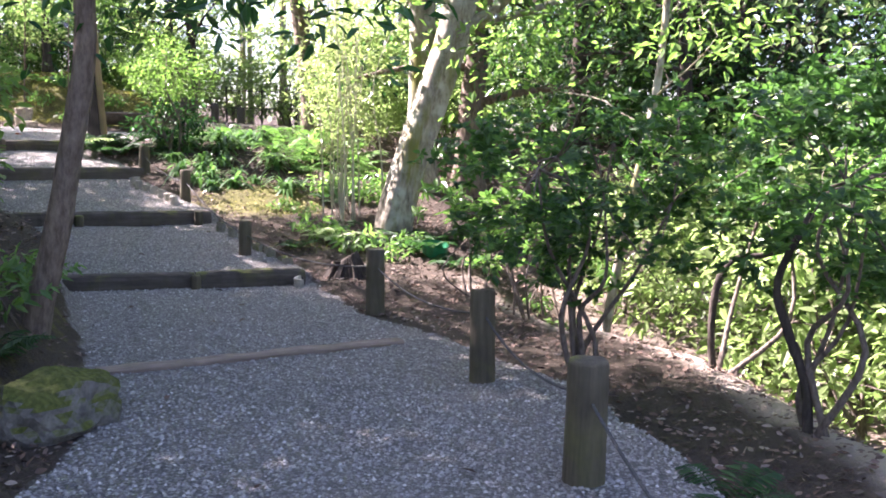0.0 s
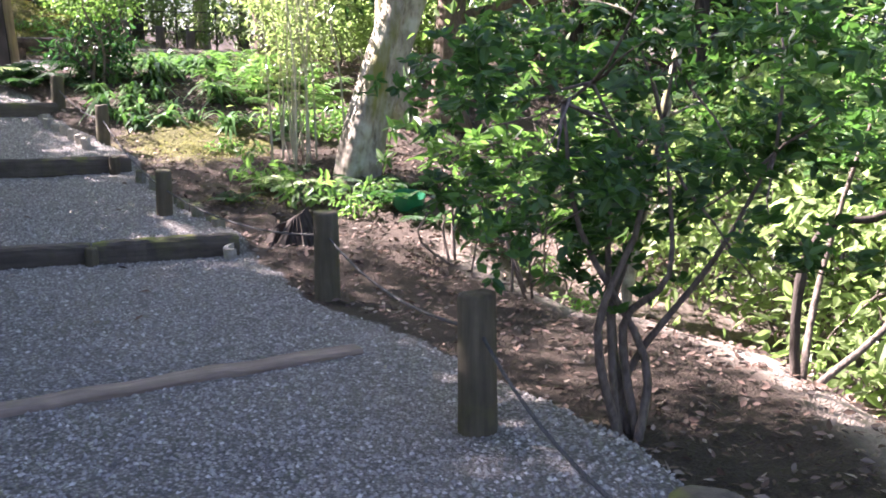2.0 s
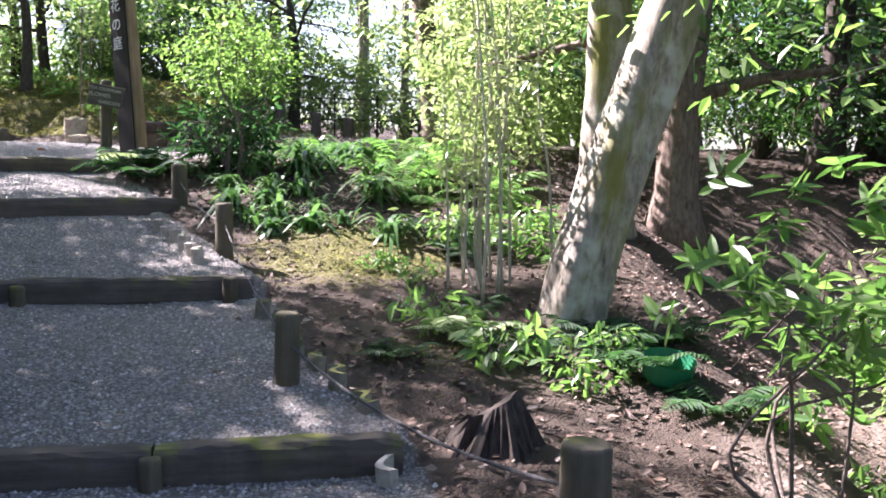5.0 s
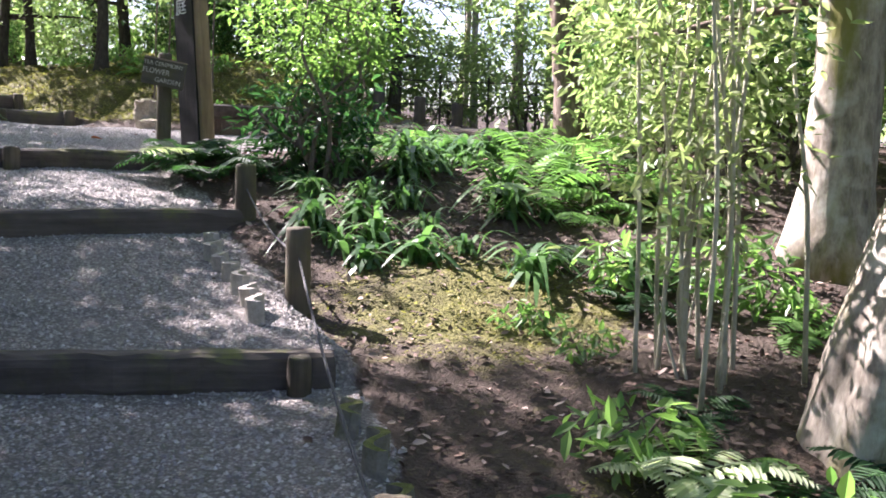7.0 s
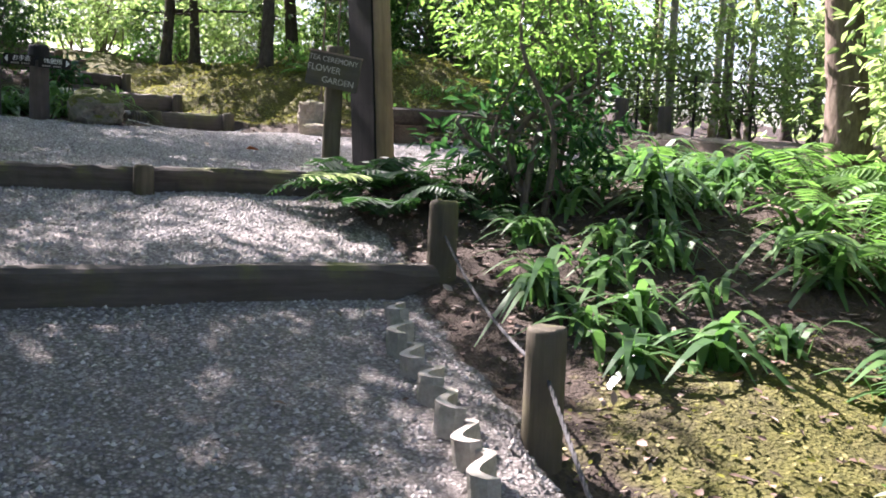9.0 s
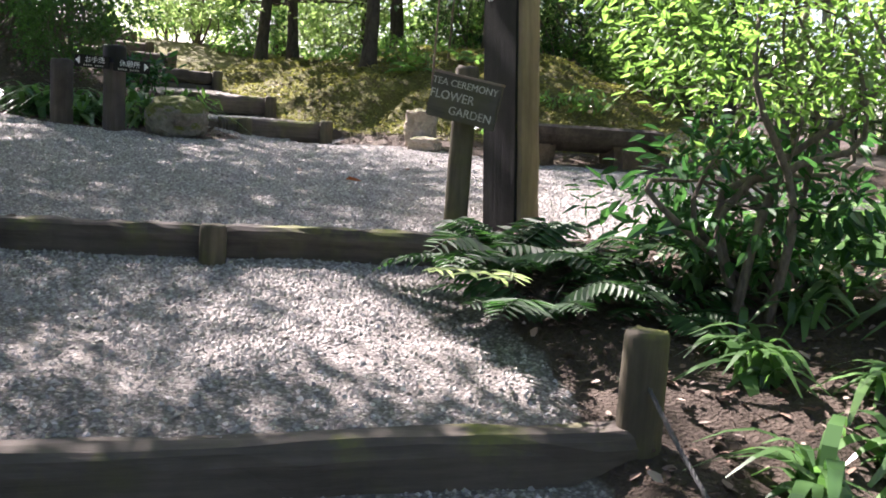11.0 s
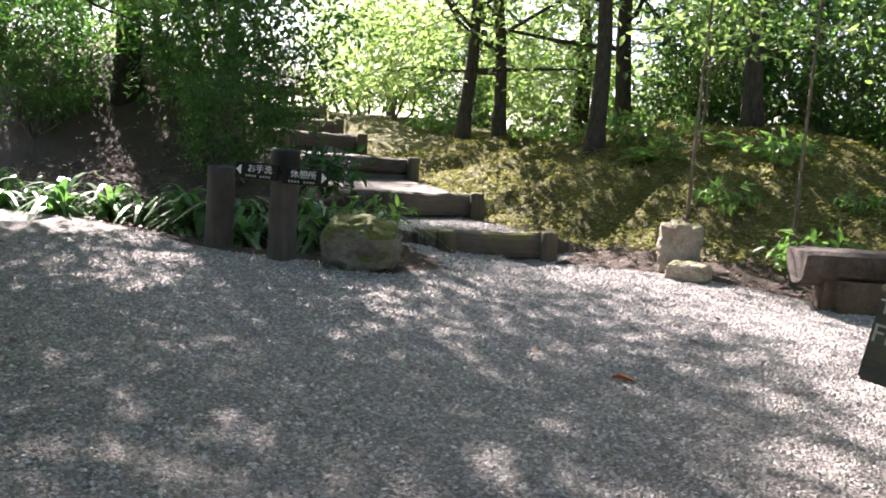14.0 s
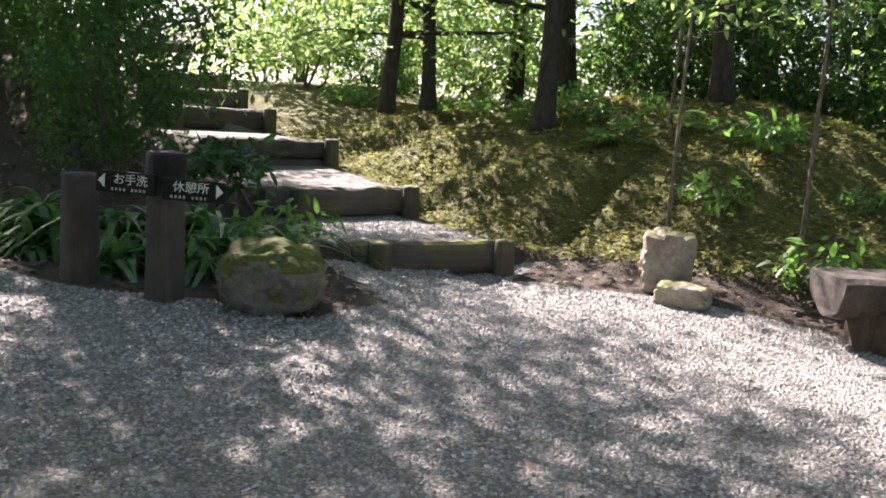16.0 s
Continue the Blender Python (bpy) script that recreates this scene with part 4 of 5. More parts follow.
# left of the path: added, mostly unseen tall trees whose separate clumps shade it
shade_caster = make_tree("canopy_tree", at(-8.9, 5.2), "tall mostly unseen tree added so that its clumped foliage shades the path", seed=56, line=[(0, 0, -0.2), (0.1, 0, 2.5), (-0.1, 0.1, 5.0), (0.1, 0.0, 9.0)], r0=0.17, r1=0.07, limbs=11, limb_len=3.6, crown_from=0.45, tips_per=2, leaf_per=190, spread=0.40, size=0.16, bark=M_BARKDARK, leaf=M_LEAF_TREE, flat=0.5)
plant_out(shade_caster, [(-6.3, 4.0), (-7.0, 2.0), (-5.0, 1.2), (-4.6, -1.4), (-3.6, -4.4), (-7.8, -0.8)], 1, 0.9, 1.15)
# added sun blockers, placed by where their shadows fall on path and square
for x, y, turn, s in ((-7.0, 8.6, 150, 0.7), (-12.6, 9.8, 30, 0.72), (-13.6, 12.9, 200, 0.85), (-9.4, 9.2, 80, 0.5), (-8.7, 7.0, 10, 0.8), (-6.0, 5.7, 120, 0.76), (-15.2, 10.9, 90, 0.7), (-3.9, 0.3, 40, 0.8), (-3.6, 4.4, 0, 0.62), (-14.4, 14.6, 75, 0.55)):
    copy_thing(shade_caster, at(x, y, turn, s))
copy_thing(shade_caster, at(-5.6, 5.0, 60, 0.75))
for x, y, turn, s in ((-8.62, 17.44, 20, 0.66), (-9.92, 16.45, 200, 0.64)):
    copy_thing(tall, at(x, y, turn, s))
for x, y, turn, s in ((-12.4, 16.9, 20, 0.8), (-12.0, 17.2, 140, 0.75), (-6.0, 19.4, 60, 1.0), (-7.4, 21.4, 10, 1.1), (-10.9, 18.4, 200, 0.95)):
    copy_thing(layered, at(x, y, turn, s))
# dark-leaved copies stand in for the gloom at the back of the wood
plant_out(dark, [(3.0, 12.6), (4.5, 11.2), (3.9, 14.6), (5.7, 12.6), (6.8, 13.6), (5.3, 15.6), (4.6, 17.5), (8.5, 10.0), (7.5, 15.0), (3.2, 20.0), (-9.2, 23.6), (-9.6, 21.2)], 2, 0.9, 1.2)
plant_out(layered, [(-12.5, 19.5), (-15.5, 20.5), (-18.5, 21.0), (-11.0, 23.5), (-0.5, 19.0), (2.5, 14.5), (7.0, 7.5), (-1.5, 26.0), (2.2, 28.0), (-4.5, 30.0), (-7.5, 28.0)], 3)
plant_out(tall, [(-10.0, 20.3), (-8.3, 24.0), (-13.5, 24.5), (-18.5, 24.0), (0.8, 22.5), (6.5, 22.0), (11.0, 7.0), (12.0, 1.0)], 4)
plant_out(thin, [(-4.3, 21.8), (-3.2, 24.5), (-2.6, 22.2), (-1.9, 23.8), (-1.2, 21.8), (-0.3, 24.8), (0.4, 21.2), (-5.6, 23.0), (-6.6, 25.5), (-2.2, 27.5), (1.4, 25.5), (-4.9, 27.0)], 5, 0.9, 1.15)


def far_woods():
    """The rest of the wood, all round and far off."""
    rng = np.random.default_rng(404)
    n = 230
    a = rng.uniform(0, 2 * math.pi, n)
    r = rng.uniform(42, 60, n)
    x, y = -4 + r * np.cos(a), 8 + r * np.sin(a)
    heads = np.stack([x, y, 1.0 + rng.uniform(0, 1, n) ** 1.6 * 8], 1)
    # light maple green makes the distance look sunlit
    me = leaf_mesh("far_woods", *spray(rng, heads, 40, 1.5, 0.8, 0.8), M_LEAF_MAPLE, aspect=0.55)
    tagged(new("far_woods", me), "woods in the distance all round, sun put into the leaf colour", "trees", kind="stuff")


far_woods()


def stems_to(rng, base, tips, r, bends=0.14):
    shapes = []
    for t in tips:
        a, b = Vector(base), Vector(t)
        mid1 = a.lerp(b, 0.35) + Vector(rng.normal(size=3)) * bends
        mid2 = a.lerp(b, 0.7) + Vector(rng.normal(size=3)) * bends
        pts = smooth_line([a, mid1, mid2, b], 4)
        n = len(pts)
        shapes.append(tube(pts, [r * (1 - 0.75 * i / (n - 1)) for i in range(n)], 7, 0.06))
    return shapes


def whorls(rng, tips, per, size, lift=0.3):
    """Rosettes of leaves that spread from the ends of twigs."""
    t = np.repeat(np.asarray(tips, float), per, axis=0)
    n = len(t)
    a = np.tile(np.arange(per) * 2 * math.pi / per, len(tips)) + np.repeat(rng.uniform(0, 6.28, len(tips)), per) + rng.normal(size=n) * 0.25
    axis_ = np.repeat(rng.normal(size=(len(tips), 3)) * 0.75 + np.array([0, 0, 1]), per, axis=0)
    way = np.stack([np.cos(a), np.sin(a), lift + rng.normal(size=n) * 0.3], 1)
    way -= axis_ * (np.sum(way * axis_, axis=1, keepdims=True) * 0.4)
    return t + rng.normal(size=(n, 3)) * size * 0.12, axis_ + rng.normal(size=(n, 3)) * 0.2, way, size * rng.uniform(0.6, 1.25, n)


def shrub(name, x, y, label, seed, centre, radii, stems, tips, leaf_per, spread, size, leaf, aspect=0.42, stem_r=0.022, flat=0.5, bark=None, shell=0.55, up=0.9, lumps=0, lump_r=0.16):
    """A bush: bent stems from one foot and twigs that carry loose sprays of leaves."""
    rng = np.random.default_rng(seed)
    ob = thing(name, Matrix.Translation((x, y, ground_z(x, y) - 0.02)), label, "shrub")
    c, r = np.array(centre), np.array(radii)
    heads = [c + rng.normal(size=3) * r * 0.28 for _ in range(stems)]
    for h in heads:
        base = (rng.normal() * 0.05, rng.normal() * 0.05, -0.05)
        sub = [Vector(h) + Vector(rng.normal(size=3) * r * 0.42) for _ in range(4)]
        stem = part("stem", mesh_from("stem", *stems_to(rng, base, [h], stem_r)[0], bark or M_STEM, True), None, ob)
        for q in sub:
            part("twig", mesh_from("twig", *tube(limb_line(rng, h, q - Vector(h), (q - Vector(h)).length, 0.12, 4), [stem_r * 0.35 * (1 - 0.18 * i) for i in range(5)], 5), bark or M_STEM, True), None, stem)
    d = rng.normal(size=(tips, 3))
    d /= np.linalg.norm(d, axis=1, keepdims=True)
    lump = 1 + 0.22 * np.sin(d[:, 0] * 5 + seed) * np.cos(d[:, 1] * 4 + seed * 2) + 0.12 * np.sin(d[:, 2] * 9)
    rad = (shell + (1 - shell) * rng.uniform(0, 1, tips) ** 0.5) * lump
    pts = c + d * r * rad[:, None]
    if lumps:
        pts = pts[rng.integers(0, lumps, tips)] + rng.normal(size=(tips, 3)) * lump_r * np.array([1, 1, 0.6])
        leaves = whorls(rng, pts, leaf_per, size)
    else:
        leaves = spray(rng, pts, leaf_per, spread, flat, size, up=up)
    part("foliage", leaf_mesh("foliage", *leaves, leaf, aspect=aspect), None, ob)
    return ob


shrub("bush", 2.66, 2.42, "rounded dark green bush on several bent stems", 61, (-0.10, 0.02, 1.26), (0.70, 0.64, 0.56), 6, 640, 8, 0.085, 0.06, M_LEAF_BUSH, 0.5, lumps=50, lump_r=0.11)
bush_b = shrub("bush", 3.78, 1.75, "tall dense green bush with arching stems", 62, (0.12, 0.0, 1.38), (0.72, 0.7, 0.66), 4, 640, 8, 0.09, 0.062, M_LEAF_BUSH, 0.5, lumps=48, lump_r=0.12)
bush_c = shrub("bush", 3.6, 3.4, "green bush with one dark stem bent over", 63, (0.65, 0.1, 1.45), (0.7, 0.65, 0.6), 2, 520, 8, 0.09, 0.062, M_LEAF_BUSH, 0.5, lumps=40, lump_r=0.12)
arch = smooth_line([(0.0, 0.0, -0.1), (-0.03, 0.0, 0.3), (0.0, 0.0, 0.62), (0.12, 0.0, 0.8), (0.36, 0.02, 0.84), (0.6, 0.05, 1.1)], 5)
part("arched_stem", mesh_from("arched_stem", *tube(arch, [0.026] * 12 + [0.02] * (len(arch) - 12), 8, 0.1), M_BARKDARK, True), None, bush_c, "dark stem bent over in an arch")
bent = smooth_line([(-0.02, 0.0, -0.1), (-0.04, 0.02, 0.25), (-0.14, 0.05, 0.55), (-0.2, 0.05, 0.8), (-0.05, 0.05, 1.15)], 5)
part("bent_stem", mesh_from("bent_stem", *tube(bent, [0.03 * (1 - 0.02 * q) for q in range(len(bent))], 8, 0.1), M_BARKDARK, True), None, bush_b, "dark crooked main stem")
shrub("broadleaf_shrub", 1.82, 5.3, "shrub with large light green sunlit leaves on thin stems", 64, (0.1, -0.05, 0.85), (0.5, 0.45, 0.34), 5, 46, 7, 0.11, 0.13, M_LEAF_BROAD, 0.32, 0.011, 0.5, lumps=15, lump_r=0.11)
shrub("broadleaf_shrub", 2.55, 5.9, "shrub with large light green sunlit leaves on thin stems", 65, (0.1, 0.0, 1.05), (0.75, 0.6, 0.6), 5, 70, 7, 0.13, 0.13, M_LEAF_BROAD, 0.32, 0.011, 0.5, lumps=22, lump_r=0.12)
shrub("broadleaf_shrub", 2.25, 4.75, "shrub with large green leaves above the rope", 66, (0.1, 0.0, 1.1), (0.5, 0.45, 0.4), 4, 44, 7, 0.11, 0.13, M_LEAF_BROAD, 0.32, 0.011, 0.5, lumps=14, lump_r=0.11)
shrub("sapling_clump", 0.03, 7.95, "clump of thin pale upright saplings with cream-green leaves", 67, (0.0, 0.0, 1.55), (0.5, 0.42, 1.15), 3, 250, 9, 0.10, 0.062, M_LEAF_CULM, 0.42, 0.008, 0.6, M_CULM, 0.3)
shrub("nandina_bush", -2.92, 10.2, "light green fine-leaved bush behind the rope posts", 68, (0.0, 0.0, 1.15), (0.55, 0.5, 0.48), 6, 170, 14, 0.11, 0.05, M_LEAF_TREE, 0.4, flat=0.22)
shrub("camellia_bush", -3.0, 10.45, "low glossy dark green bush", 69, (0.0, 0.0, 0.36), (0.55, 0.4, 0.3), 5, 90, 12, 0.09, 0.09, M_LEAF_CAMELLIA, 0.36)
hillbush = shrub("hill_bush", -11.55, 13.0, "large dense green bush above the small stairs", 70, (0.0, 0.0, 1.15), (1.05, 0.9, 1.05), 8, 420, 17, 0.11, 0.07, M_LEAF_BUSH, 0.4)
shrub("stair_shrub", -10.1, 13.02, "small glossy green shrub beside the stair", 71, (0.0, 0.0, 0.42), (0.24, 0.24, 0.14), 3, 28, 8, 0.07, 0.11, M_LEAF_CAMELLIA, 0.36, 0.012)
for i, (x, y, s) in enumerate(((-12.7, 13.2, 1.0), (-13.9, 12.0, 0.8), (-15.0, 12.4, 0.8), (-16.4, 12.6, 1.0), (-13.6, 17.9, 0.6), (-15.2, 14.0, 0.9), (-8.4, 19.2, 1.1), (-10.85, 12.6, 0.55), (3.4, 13.6, 1.15), (4.8, 12.8, 1.2), (2.4, 14.8, 1.1), (6.0, 11.6, 1.2), (-9.9, 18.9, 0.9))):
    copy_thing(hillbush, at(x, y, 70 * i, s))
understory = shrub("understory_bush", 0.6, 17.6, "loose green woodland bush", 72, (0.0, 0.0, 1.0), (1.1, 1.0, 0.9), 6, 230, 16, 0.14, 0.10, M_LEAF_TREE, 0.42)
# lit copy of the bush: its brighter leaf colour stands in for sun
light = shrub("understory_bush", 0.6, 13.0, "loose yellow-green woodland bush, sunlight put into the leaf colour", 73, (0.0, 0.0, 1.1), (1.0, 1.0, 1.0), 6, 230, 15, 0.14, 0.10, M_LEAF_MAPLE, 0.42)
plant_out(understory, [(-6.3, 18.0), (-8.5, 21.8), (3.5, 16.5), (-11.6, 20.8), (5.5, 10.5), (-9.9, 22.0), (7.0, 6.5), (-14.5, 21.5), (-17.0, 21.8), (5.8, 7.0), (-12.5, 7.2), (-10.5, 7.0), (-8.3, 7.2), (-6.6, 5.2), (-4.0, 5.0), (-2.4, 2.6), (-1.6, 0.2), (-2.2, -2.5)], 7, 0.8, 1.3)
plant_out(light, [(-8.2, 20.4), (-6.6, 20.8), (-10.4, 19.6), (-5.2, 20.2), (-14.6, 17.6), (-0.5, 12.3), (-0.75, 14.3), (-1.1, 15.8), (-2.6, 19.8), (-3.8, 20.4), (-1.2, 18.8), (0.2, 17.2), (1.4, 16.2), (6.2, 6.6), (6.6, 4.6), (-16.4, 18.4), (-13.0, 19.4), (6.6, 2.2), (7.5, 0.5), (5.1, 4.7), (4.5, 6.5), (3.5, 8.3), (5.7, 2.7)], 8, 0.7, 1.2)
_rng = np.random.default_rng(31)
clump = [o for o in bpy.data.objects if o.name.startswith("sapling_clump")][0]
for k in range(13):
    bx, by = _rng.normal() * 0.26, _rng.normal() * 0.2
    line = smooth_line([(bx, by, -0.05), (bx + _rng.normal() * 0.03, by, 0.8), (bx + _rng.normal() * 0.08, by + _rng.normal() * 0.06, 1.7), (bx + _rng.normal() * 0.16, by + _rng.normal() * 0.12, 2.7)], 4)
    part("stem", mesh_from("stem", *tube(line, [0.013 * (1 - 0.05 * q) for q in range(len(line))], 6), M_CULM, True), None, clump, "thin pale stem")


def sapling(x, y, seed, lean, h, tall_leaf):
    ob = make_tree("sapling", at(x, y), "thin young tree with a pale stem on the mossy mound", seed=seed, line=[(0, 0, -0.1), (lean * 0.3, 0, h * 0.35), (lean * 0.6, 0.02, h * 0.65), (lean, 0.05, h)], r0=0.015, r1=0.007, limbs=8, limb_len=1.2, crown_from=0.4, tips_per=5, leaf_per=13, spread=0.2, size=0.085, bark=M_BARK, leaf=tall_leaf, flat=0.25)


sapling(-7.85, 15.0, 81, 0.12, 3.4, M_LEAF_MAPLE)
sapling(-6.95, 15.05, 82, 0.1, 3.8, M_LEAF_TREE)
sapling(-8.6, 16.4, 83, 0.15, 2.8, M_LEAF_MAPLE)
make_tree("thin_tree", at(3.0, 5.9), "thin sunlit pale tree leaning above the lower path", seed=84, line=[(0, 0, -0.1), (0.1, 0, 0.7), (0.25, 0, 1.6), (0.5, 0.05, 3.0), (0.6, 0.2, 5.0)], r0=0.055, r1=0.03, limbs=6, limb_len=1.8, crown_from=0.55, tips_per=6, leaf_per=18, spread=0.28, size=0.1, bark=M_BARKPALE, leaf=M_LEAF_TREE)


# ---- ferns, strap-leaved clumps ----
def frond_mesh(name, length, material, seed, pairs=17, arch=0.55):
    rng = np.random.default_rng(seed)
    c, nrm, way, size, spine = [], [], [], [], []
    for i in range(pairs + 1):
        t = i / pairs
        p = np.array([length * t * (1 - 0.12 * t), 0.0, length * (arch * t * 1.15 - arch * t * t * 0.95)])
        spine.append(Vector(p))
        if t > 0.08:
            w = math.sin(min(1.0, t * 1.25 + 0.12) * math.pi * 0.5) * (1 - t) ** 0.75
            for s in (-1, 1):
                c.append(p)
                nrm.append((0.1 * rng.normal(), s * -0.15, 1))
                way.append((0.35, s, -0.12 + 0.1 * rng.normal()))
                size.append(length * (0.06 + 0.36 * w))
    lv, lf = leaf_arrays(np.array(c), np.array(nrm), np.array(way), np.array(size), aspect=0.27, fold=0.1, droop=0.12)
    tv, tf = tube(spine, [0.004 * (1 - 0.8 * i / pairs) for i in range(pairs + 1)], 4)
    v, f = join([(lv.tolist(), [tuple(q) for q in lf.tolist()]), ([tuple(q) for q in tv], tf)])
    return mesh_from(name, v, f, material)


def fern(x, y, label, material, count, length, seed, group=""):
    rng = random.Random(seed)
    ob = thing("fern", Matrix.Translation((x, y, ground_z(x, y))), label, "fern", group)
    meshes = [frond_mesh("frond", length * f, material, seed + i, arch=a) for i, (f, a) in enumerate(((1.0, 0.6), (0.8, 0.45), (0.9, 0.85)))]
    for i in range(count):
        part("frond", meshes[i % 3], None, ob, "", pose(0, 0, 0, rng.uniform(-12, 12), rng.uniform(-12, 14), 360 * i / count + rng.uniform(-15, 15)))
    return ob


# sunny and shady ferns differ by painted leaf colour
f_light = fern(-2.95, 12.2, "bright green fern, a patch of sun put into its leaf colour", M_LEAF_FERN, 9, 0.62, 5, "woodland ferns")
f_dark = fern(-3.9, 9.95, "dark green spreading fern at the foot of the sign, shade put into its leaf colour", M_LEAF_FERNSHADE, 11, 0.62, 9, "woodland ferns")
_r = random.Random(6)
for x, y, s in ((-2.4, 12.6, 1.0), (-2.0, 11.6, 0.9), (-1.5, 11.1, 0.9), (-1.0, 11.9, 1.1), (-0.4, 11.0, 1.0), (-1.9, 12.8, 1.1), (-3.3, 12.8, 0.9), (-0.9, 10.1, 0.8), (-0.2, 9.4, 0.8), (0.2, 7.1, 0.7), (-8.9, 16.2, 0.8), (-8.4, 16.5, 0.7), (-0.2, 10.2, 0.7), (0.6, 8.9, 0.8), (-1.2, 12.9, 1.0), (-1.25, 10.4, 1.2), (-0.75, 10.9, 1.3), (-0.3, 10.5, 1.2), (-1.6, 11.9, 1.2), (-2.6, 11.6, 1.0)):
    copy_thing(f_light, at(x, y, _r.uniform(0, 360), s))
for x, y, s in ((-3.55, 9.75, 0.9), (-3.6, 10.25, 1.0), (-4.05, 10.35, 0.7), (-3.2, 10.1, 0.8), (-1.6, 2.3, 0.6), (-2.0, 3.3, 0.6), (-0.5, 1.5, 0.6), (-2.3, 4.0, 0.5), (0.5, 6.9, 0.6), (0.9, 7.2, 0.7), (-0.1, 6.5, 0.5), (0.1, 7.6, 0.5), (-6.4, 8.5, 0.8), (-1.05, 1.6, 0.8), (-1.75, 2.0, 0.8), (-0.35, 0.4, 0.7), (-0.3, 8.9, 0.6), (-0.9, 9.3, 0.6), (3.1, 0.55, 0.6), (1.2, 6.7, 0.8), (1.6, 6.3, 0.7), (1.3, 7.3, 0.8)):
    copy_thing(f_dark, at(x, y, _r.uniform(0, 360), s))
# sunlight on these fronds comes from the near-white leaf colour
pale = thing("fern", pose(-3.38, 9.17, 1.44), "fern frond coloured near white for sunlight beside the step", "fern")
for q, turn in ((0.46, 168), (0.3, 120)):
    part("frond", frond_mesh("frond", q, M_LEAF_SUNPAINT, 15, 8, 0.15), None, pale, "", pose(0, 0, 0, 10, 6, turn))
fern(0.12, 7.05, "fern coloured pale for full sun at the foot of the leaning tree", M_LEAF_SUNPAINT, 7, 0.5, 16)


def blade_clump_mesh(name, material, seed, count=34, length=0.42, width=0.018):
    rng = np.random.default_rng(seed)
    verts, faces = [], []
    for b in range(count):
        a = rng.uniform(0, 2 * math.pi)
        L = length * rng.uniform(0.6, 1.25)
        up, out = rng.uniform(0.45, 0.95), rng.uniform(0.4, 1.0)
        w = width * rng.uniform(0.7, 1.3)
        d, s = Vector((math.cos(a), math.sin(a), 0)), Vector((-math.sin(a), math.cos(a), 0))
        o = len(verts)
        base = Vector((rng.normal() * 0.04, rng.normal() * 0.04, -0.01))
        for i in range(7):
            t = i / 6
            p = base + d * (L * out * (0.25 * t + 0.75 * t * t)) + Vector((0, 0, L * (up * 1.5 * t - (0.55 + 0.75 * out) * t * t)))
            k = w * math.sin(math.pi * (0.18 + 0.80 * t)) + 0.001
            verts += [p - s * k, p + s * k]
        faces += [(o + 2 * i, o + 2 * i + 1, o + 2 * i + 3, o + 2 * i + 2) for i in range(6)]
    return mesh_from(name, verts, faces, material)


blades = [blade_clump_mesh("strap_leaf_clump", M_LEAF_STRAP, 90 + i, 26 + 6 * i, 0.36 + 0.05 * i) for i in range(3)]
blades_dark = [blade_clump_mesh("strap_leaf_clump", M_LEAF_STRAP, 95 + i, 40, 0.56, 0.024) for i in range(2)]


def clumps(meshes, spots, label, group, seed):
    rng = random.Random(seed)
    for x, y in spots:
        ob = new("strap_leaf_clump", meshes[rng.randrange(len(meshes))])
        ob.matrix_basis = at(x, y, rng.uniform(0, 360), rng.uniform(0.75, 1.2), 0.03)
        tagged(ob, label, "plant", group)


_r = random.Random(8)
spots = [(-2.55 + _r.gauss(0, 0.42), 10.35 + _r.gauss(0, 0.5)) for _ in range(17)] + [(-1.6 + _r.gauss(0, 0.5), 10.2 + _r.gauss(0, 0.45)) for _ in range(9)] + [(-2.2 + _r.gauss(0, 0.35), 11.4 + _r.gauss(0, 0.5)) for _ in range(14)] + [(-0.9, 8.95), (-1.35, 9.15), (-0.35, 9.2), (-2.35, 9.1), (-2.2, 9.45), (-2.6, 9.2), (-2.45, 8.75), (-2.3, 8.55), (-2.05, 8.45), (-1.85, 8.75), (-2.1, 8.95), (-2.62, 8.98), (-2.72, 8.86), (-2.5, 9.0), (-1.75, 9.5), (-2.0, 9.85), (-1.95, 7.6), (-1.6, 9.0), (-2.7, 9.75)]
spots = [(x, y) for x, y in spots if past(x, y, (-1.32, 7.26), (-3.6, 10.4)) < -0.12]
clumps(blades, spots, "arching green strap-leaved clump among fallen leaves", "strap-leaved plants beside the path", 9)
spots = [(-9.6 - 0.34 * i + _r.gauss(0, 0.1), 11.98 - 0.2 * i + _r.gauss(0, 0.12) + 0.25 * (i % 2)) for i in range(15)] + [(-9.75 - 0.33 * i + _r.gauss(0, 0.08), 12.3 - 0.19 * i + _r.gauss(0, 0.1)) for i in range(15)] + [(-9.25, 12.3), (-9.0, 12.6), (-9.6, 12.45)]
clumps(blades_dark, spots, "dark green drooping strap-leaved clump on the bank", "strap-leaved plants on the bank", 10)
_r = random.Random(12)
lows = shrub("ground_plant", 0.9, 6.3, "small leafy green plant on the slope", 74, (0, 0, 0.14), (0.16, 0.16, 0.09), 3, 16, 6, 0.05, 0.07, M_LEAF_BROAD, 0.42, 0.005)
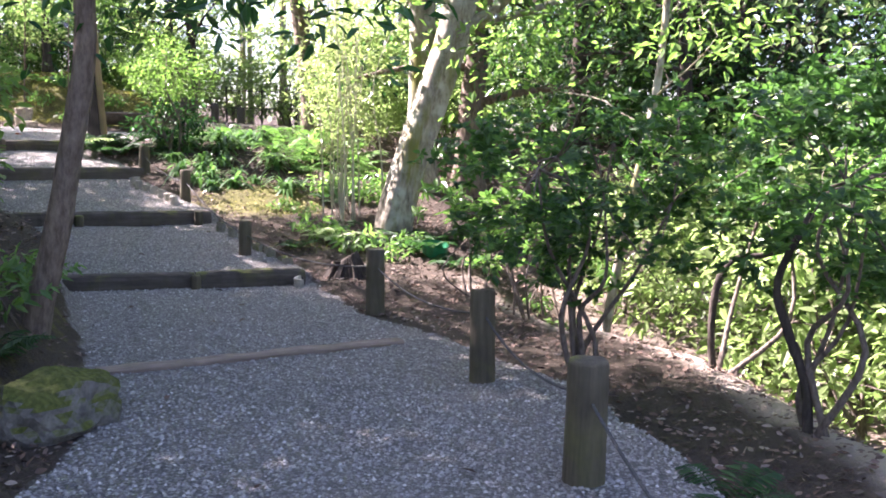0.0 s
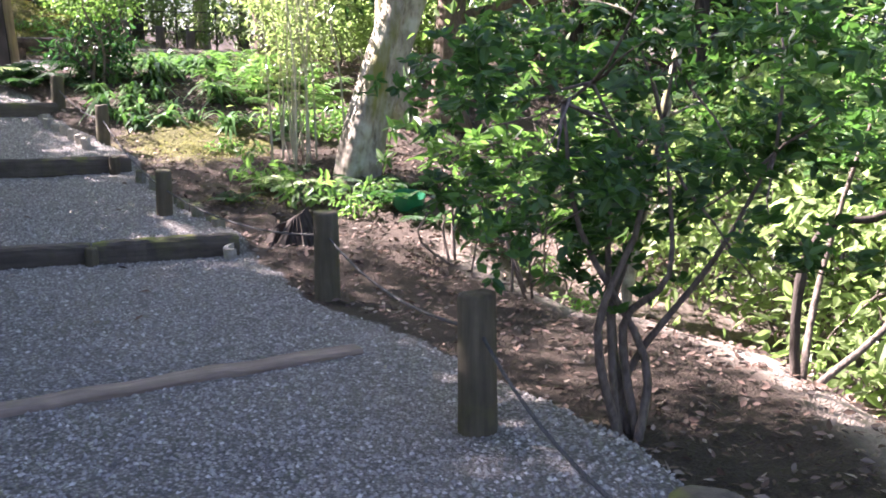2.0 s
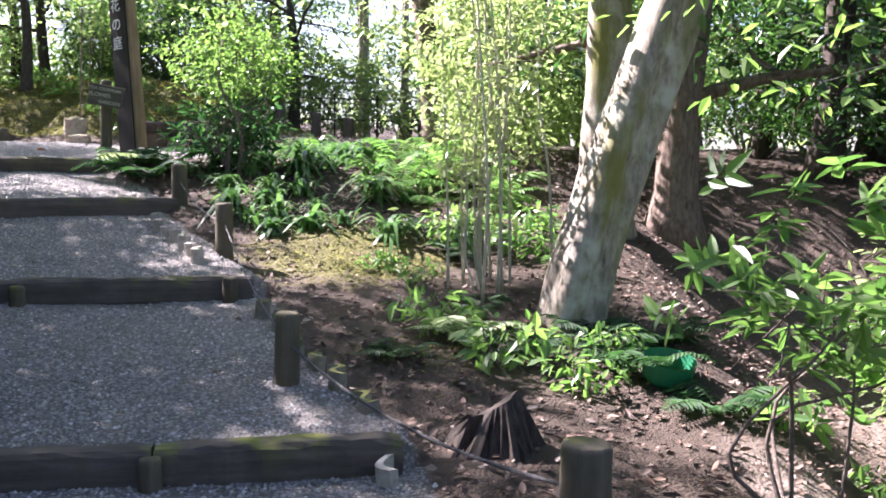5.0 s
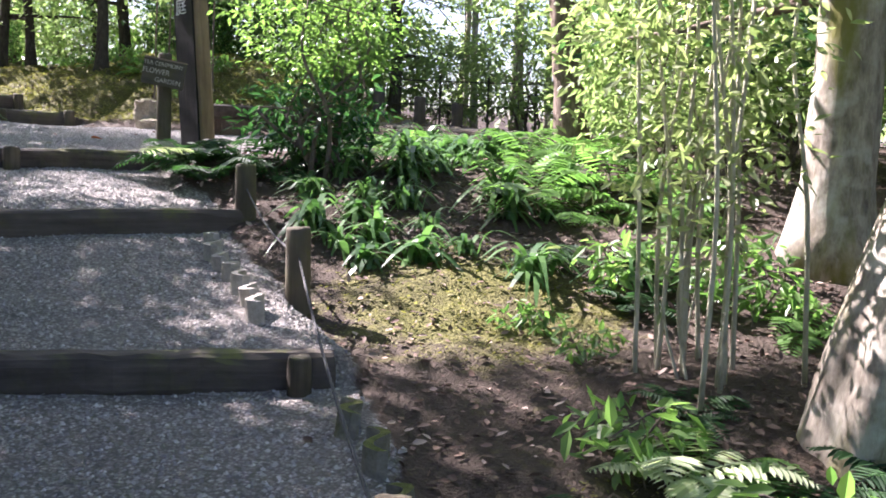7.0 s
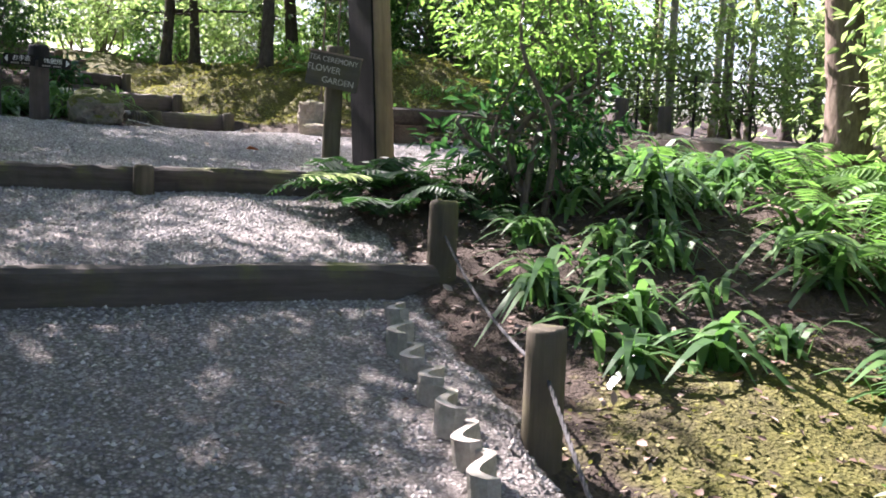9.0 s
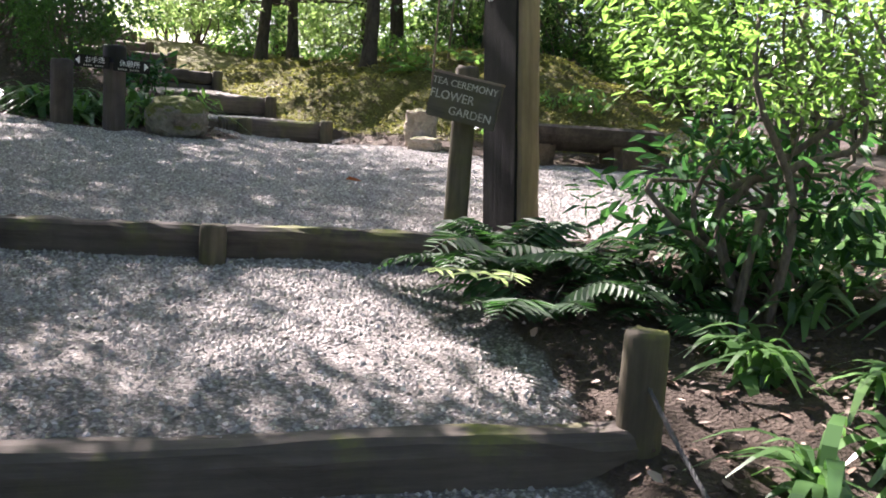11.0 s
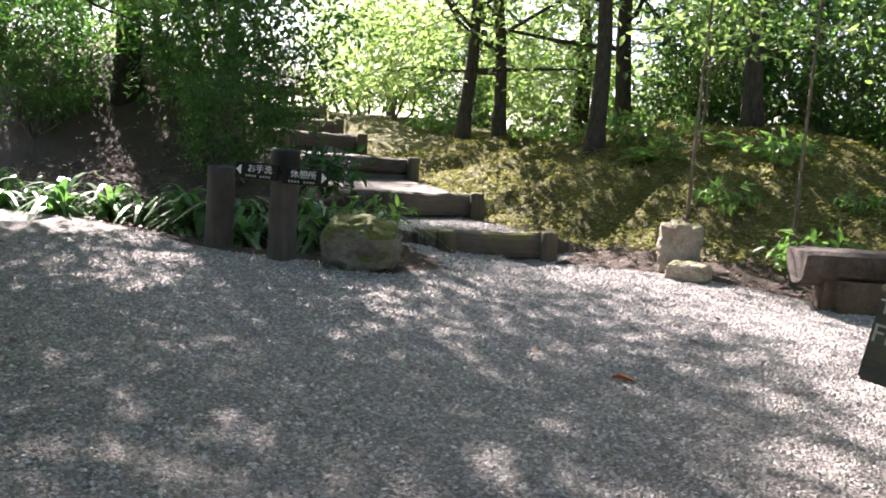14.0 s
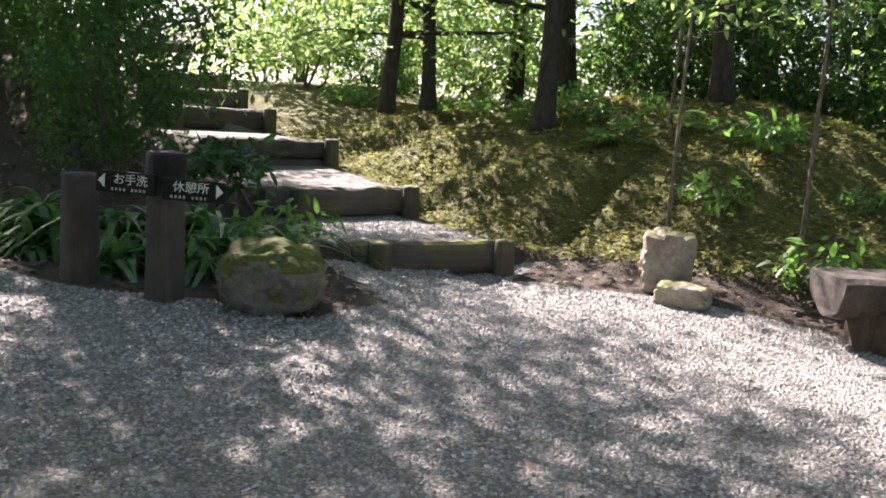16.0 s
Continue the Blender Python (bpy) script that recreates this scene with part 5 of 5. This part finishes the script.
plant_out(lows, [(0.6 + _r.gauss(0, 0.45), 6.9 + _r.gauss(0, 0.7)) for _ in range(3)] + [(-0.2 + _r.gauss(0, 0.4), 8.6 + _r.gauss(0, 0.5)) for _ in range(8)] + [(-1.05 + _r.gauss(0, 0.15), 1.2 + _r.gauss(0, 0.9)) for _ in range(14)] + [(2.6, 5.2), (3.0, 4.8), (1.9, 6.4), (2.4, 6.7), (-9.2, 12.2), (-9.5, 12.6), (-9.4, 12.9)], 13, 0.7, 1.5)


plant_out(lows, [(-6.2 - 0.4 * i + _r.gauss(0, 0.3), 15.5 + 0.1 * i + _r.gauss(0, 0.5)) for i in range(18)], 14, 0.6, 1.6)

# ---- shelter at the head of the stairs ----
def shelter(x, y, eave):
    z = ground_z(x, y)
    h = eave - z
    ob = thing("rest_shelter", Matrix.Translation((x, y, z)) @ pose(0, 0, 0, 0, 0, 40), "open wooden rest shelter with a low pitched roof", "shelter")
    for px, py in ((-1.6, -1.3), (1.6, -1.3), (-1.6, 1.3), (1.6, 1.3)):
        part("post", box_mesh("post", 0.15, 0.15, h, M_ROOF), None, ob, "", pose(px, py, h / 2))
    for s in (-1, 1):
        part("roof_slope", box_mesh("roof_slope", 4.2, 2.0, 0.08, M_DARKPOST), None, ob, "brown roof slope", pose(0, s * 0.9, h + 0.32, -s * 22, 0, 0))
        for i in range(9):
            part("rafter", box_mesh("rafter", 0.06, 2.0, 0.08, M_ROOF), None, ob, "", pose(-1.9 + 0.475 * i, s * 0.9, h + 0.24, -s * 22, 0, 0))


shelter(-33.4, 27.2, 4.75)


# ---- litter, stones ----
def scatter(name, n, box, keep, sizes, material, seed, label, cat, shape):
    """Loose small pieces lying on the ground, as one mesh."""
    rng = np.random.default_rng(seed)
    x, y = rng.uniform(box[0], box[1], n), rng.uniform(box[2], box[3], n)
    z, g, m, p = land(x, y)
    ok = keep(x, y, z, g, m, p, rng)
    x, y, z = x[ok], y[ok], z[ok]
    k = len(x)
    s = rng.uniform(sizes[0], sizes[1], k) ** 1.0
    if shape == "leaf":
        nor = rng.normal(size=(k, 3)) * 0.4 + np.array([0, 0, 1])
        way = rng.normal(size=(k, 3)) * np.array([1, 1, 0.2])
        v, f = leaf_arrays(np.stack([x, y, z + 0.012], 1), nor, way, s, aspect=0.5, fold=0.5, droop=-0.15)
    else:
        oct_v = np.array([(1, 0, 0), (0, 1, 0), (-1, 0, 0), (0, -1, 0), (0, 0, 0.75), (0, 0, -0.6)], float)
        oct_f = np.array([(0, 1, 4), (1, 2, 4), (2, 3, 4), (3, 0, 4)])
        a = rng.uniform(0, 6.28, k)
        vv = oct_v[None] * (s[:, None, None] * rng.uniform(0.6, 1.25, (k, 6, 3)))
        ca, sa = np.cos(a)[:, None], np.sin(a)[:, None]
        rx, ry = vv[:, :, 0] * ca - vv[:, :, 1] * sa, vv[:, :, 0] * sa + vv[:, :, 1] * ca
        tilt = rng.normal(size=(k, 1)) * 0.3
        v = np.stack([rx + x[:, None], ry + y[:, None], vv[:, :, 2] + z[:, None] + rx * tilt], 2).reshape(-1, 3)
        f = (oct_f[None] + 6 * np.arange(k)[:, None, None]).reshape(-1, 3)
    tagged(new(name, mesh_from(name, v, f, material)), label, cat, kind="stuff")


scatter("fallen_leaves", 62000, (-3.8, 4.6, -1.5, 13.5), lambda x, y, z, g, m, p, r: (g < 0.35) & (r.uniform(size=len(x)) < 0.55 - 0.4 * m), (0.022, 0.062), M_LITTER, 1, "brown fallen leaves strewn over the soil", "leaf litter", "leaf")
scatter("fallen_leaves", 30000, (-13.0, -3.8, 6.5, 20.0), lambda x, y, z, g, m, p, r: (g < 0.3) & (r.uniform(size=len(x)) < 0.6 - 0.3 * m), (0.025, 0.065), M_LITTER, 2, "brown fallen leaves strewn over the bank", "leaf litter", "leaf")
scatter("fallen_leaves", 260, (-10.0, 3.0, -3.0, 14.0), lambda x, y, z, g, m, p, r: g > 0.5, (0.03, 0.07), M_LITTER, 3, "a few dry leaves on the gravel", "leaf litter", "leaf")
scatter("gravel_stones", 150000, (-5.5, 3.2, -1.5, 10.0), lambda x, y, z, g, m, p, r: g > 0.45, (0.005, 0.015), M_PEBBLE, 4, "loose grey gravel stones", "gravel", "stone")
scatter("gravel_stones", 90000, (-10.0, -4.0, 8.5, 14.5), lambda x, y, z, g, m, p, r: g > 0.5, (0.005, 0.015), M_PEBBLE, 5, "loose grey gravel stones on the square", "gravel", "stone")
M_TUFT = mat_leaf("moss_tuft", (0.09, 0.09, 0.025), (0.27, 0.24, 0.08), 0.35, 0.7)
scatter("moss_tufts", 60000, (-12.5, -4.6, 14.0, 19.0), lambda x, y, z, g, m, p, r: (g < 0.1) & (m > 0.3), (0.02, 0.05), M_TUFT, 7, "short yellow-green moss tufts over the mound", "moss", "leaf")
scatter("moss_tufts", 9000, (-2.6, 0.8, 6.0, 9.8), lambda x, y, z, g, m, p, r: (g < 0.1) & (m > 0.3), (0.012, 0.03), M_TUFT, 8, "short yellow-green moss tufts beside the path", "moss", "leaf")
scatter("edge_stones", 900, (-5.0, 3.0, 0.0, 10.5), lambda x, y, z, g, m, p, r: (g > 0.08) & (g < 0.8), (0.012, 0.035), M_PEBBLE, 6, "larger loose stones along the path's edge", "stones", "stone")
red = new("red_leaf", leaf_mesh("red_leaf", [(-6.1, 11.55, ground_z(-6.1, 11.55) + 0.012)], [(0, 0.2, 1)], [(1, 0.4, 0.1)], [0.12], M_REDLEAF, aspect=0.5, fold=0.5))
tagged(red, "curled red-brown fallen leaf on the gravel", "leaf")
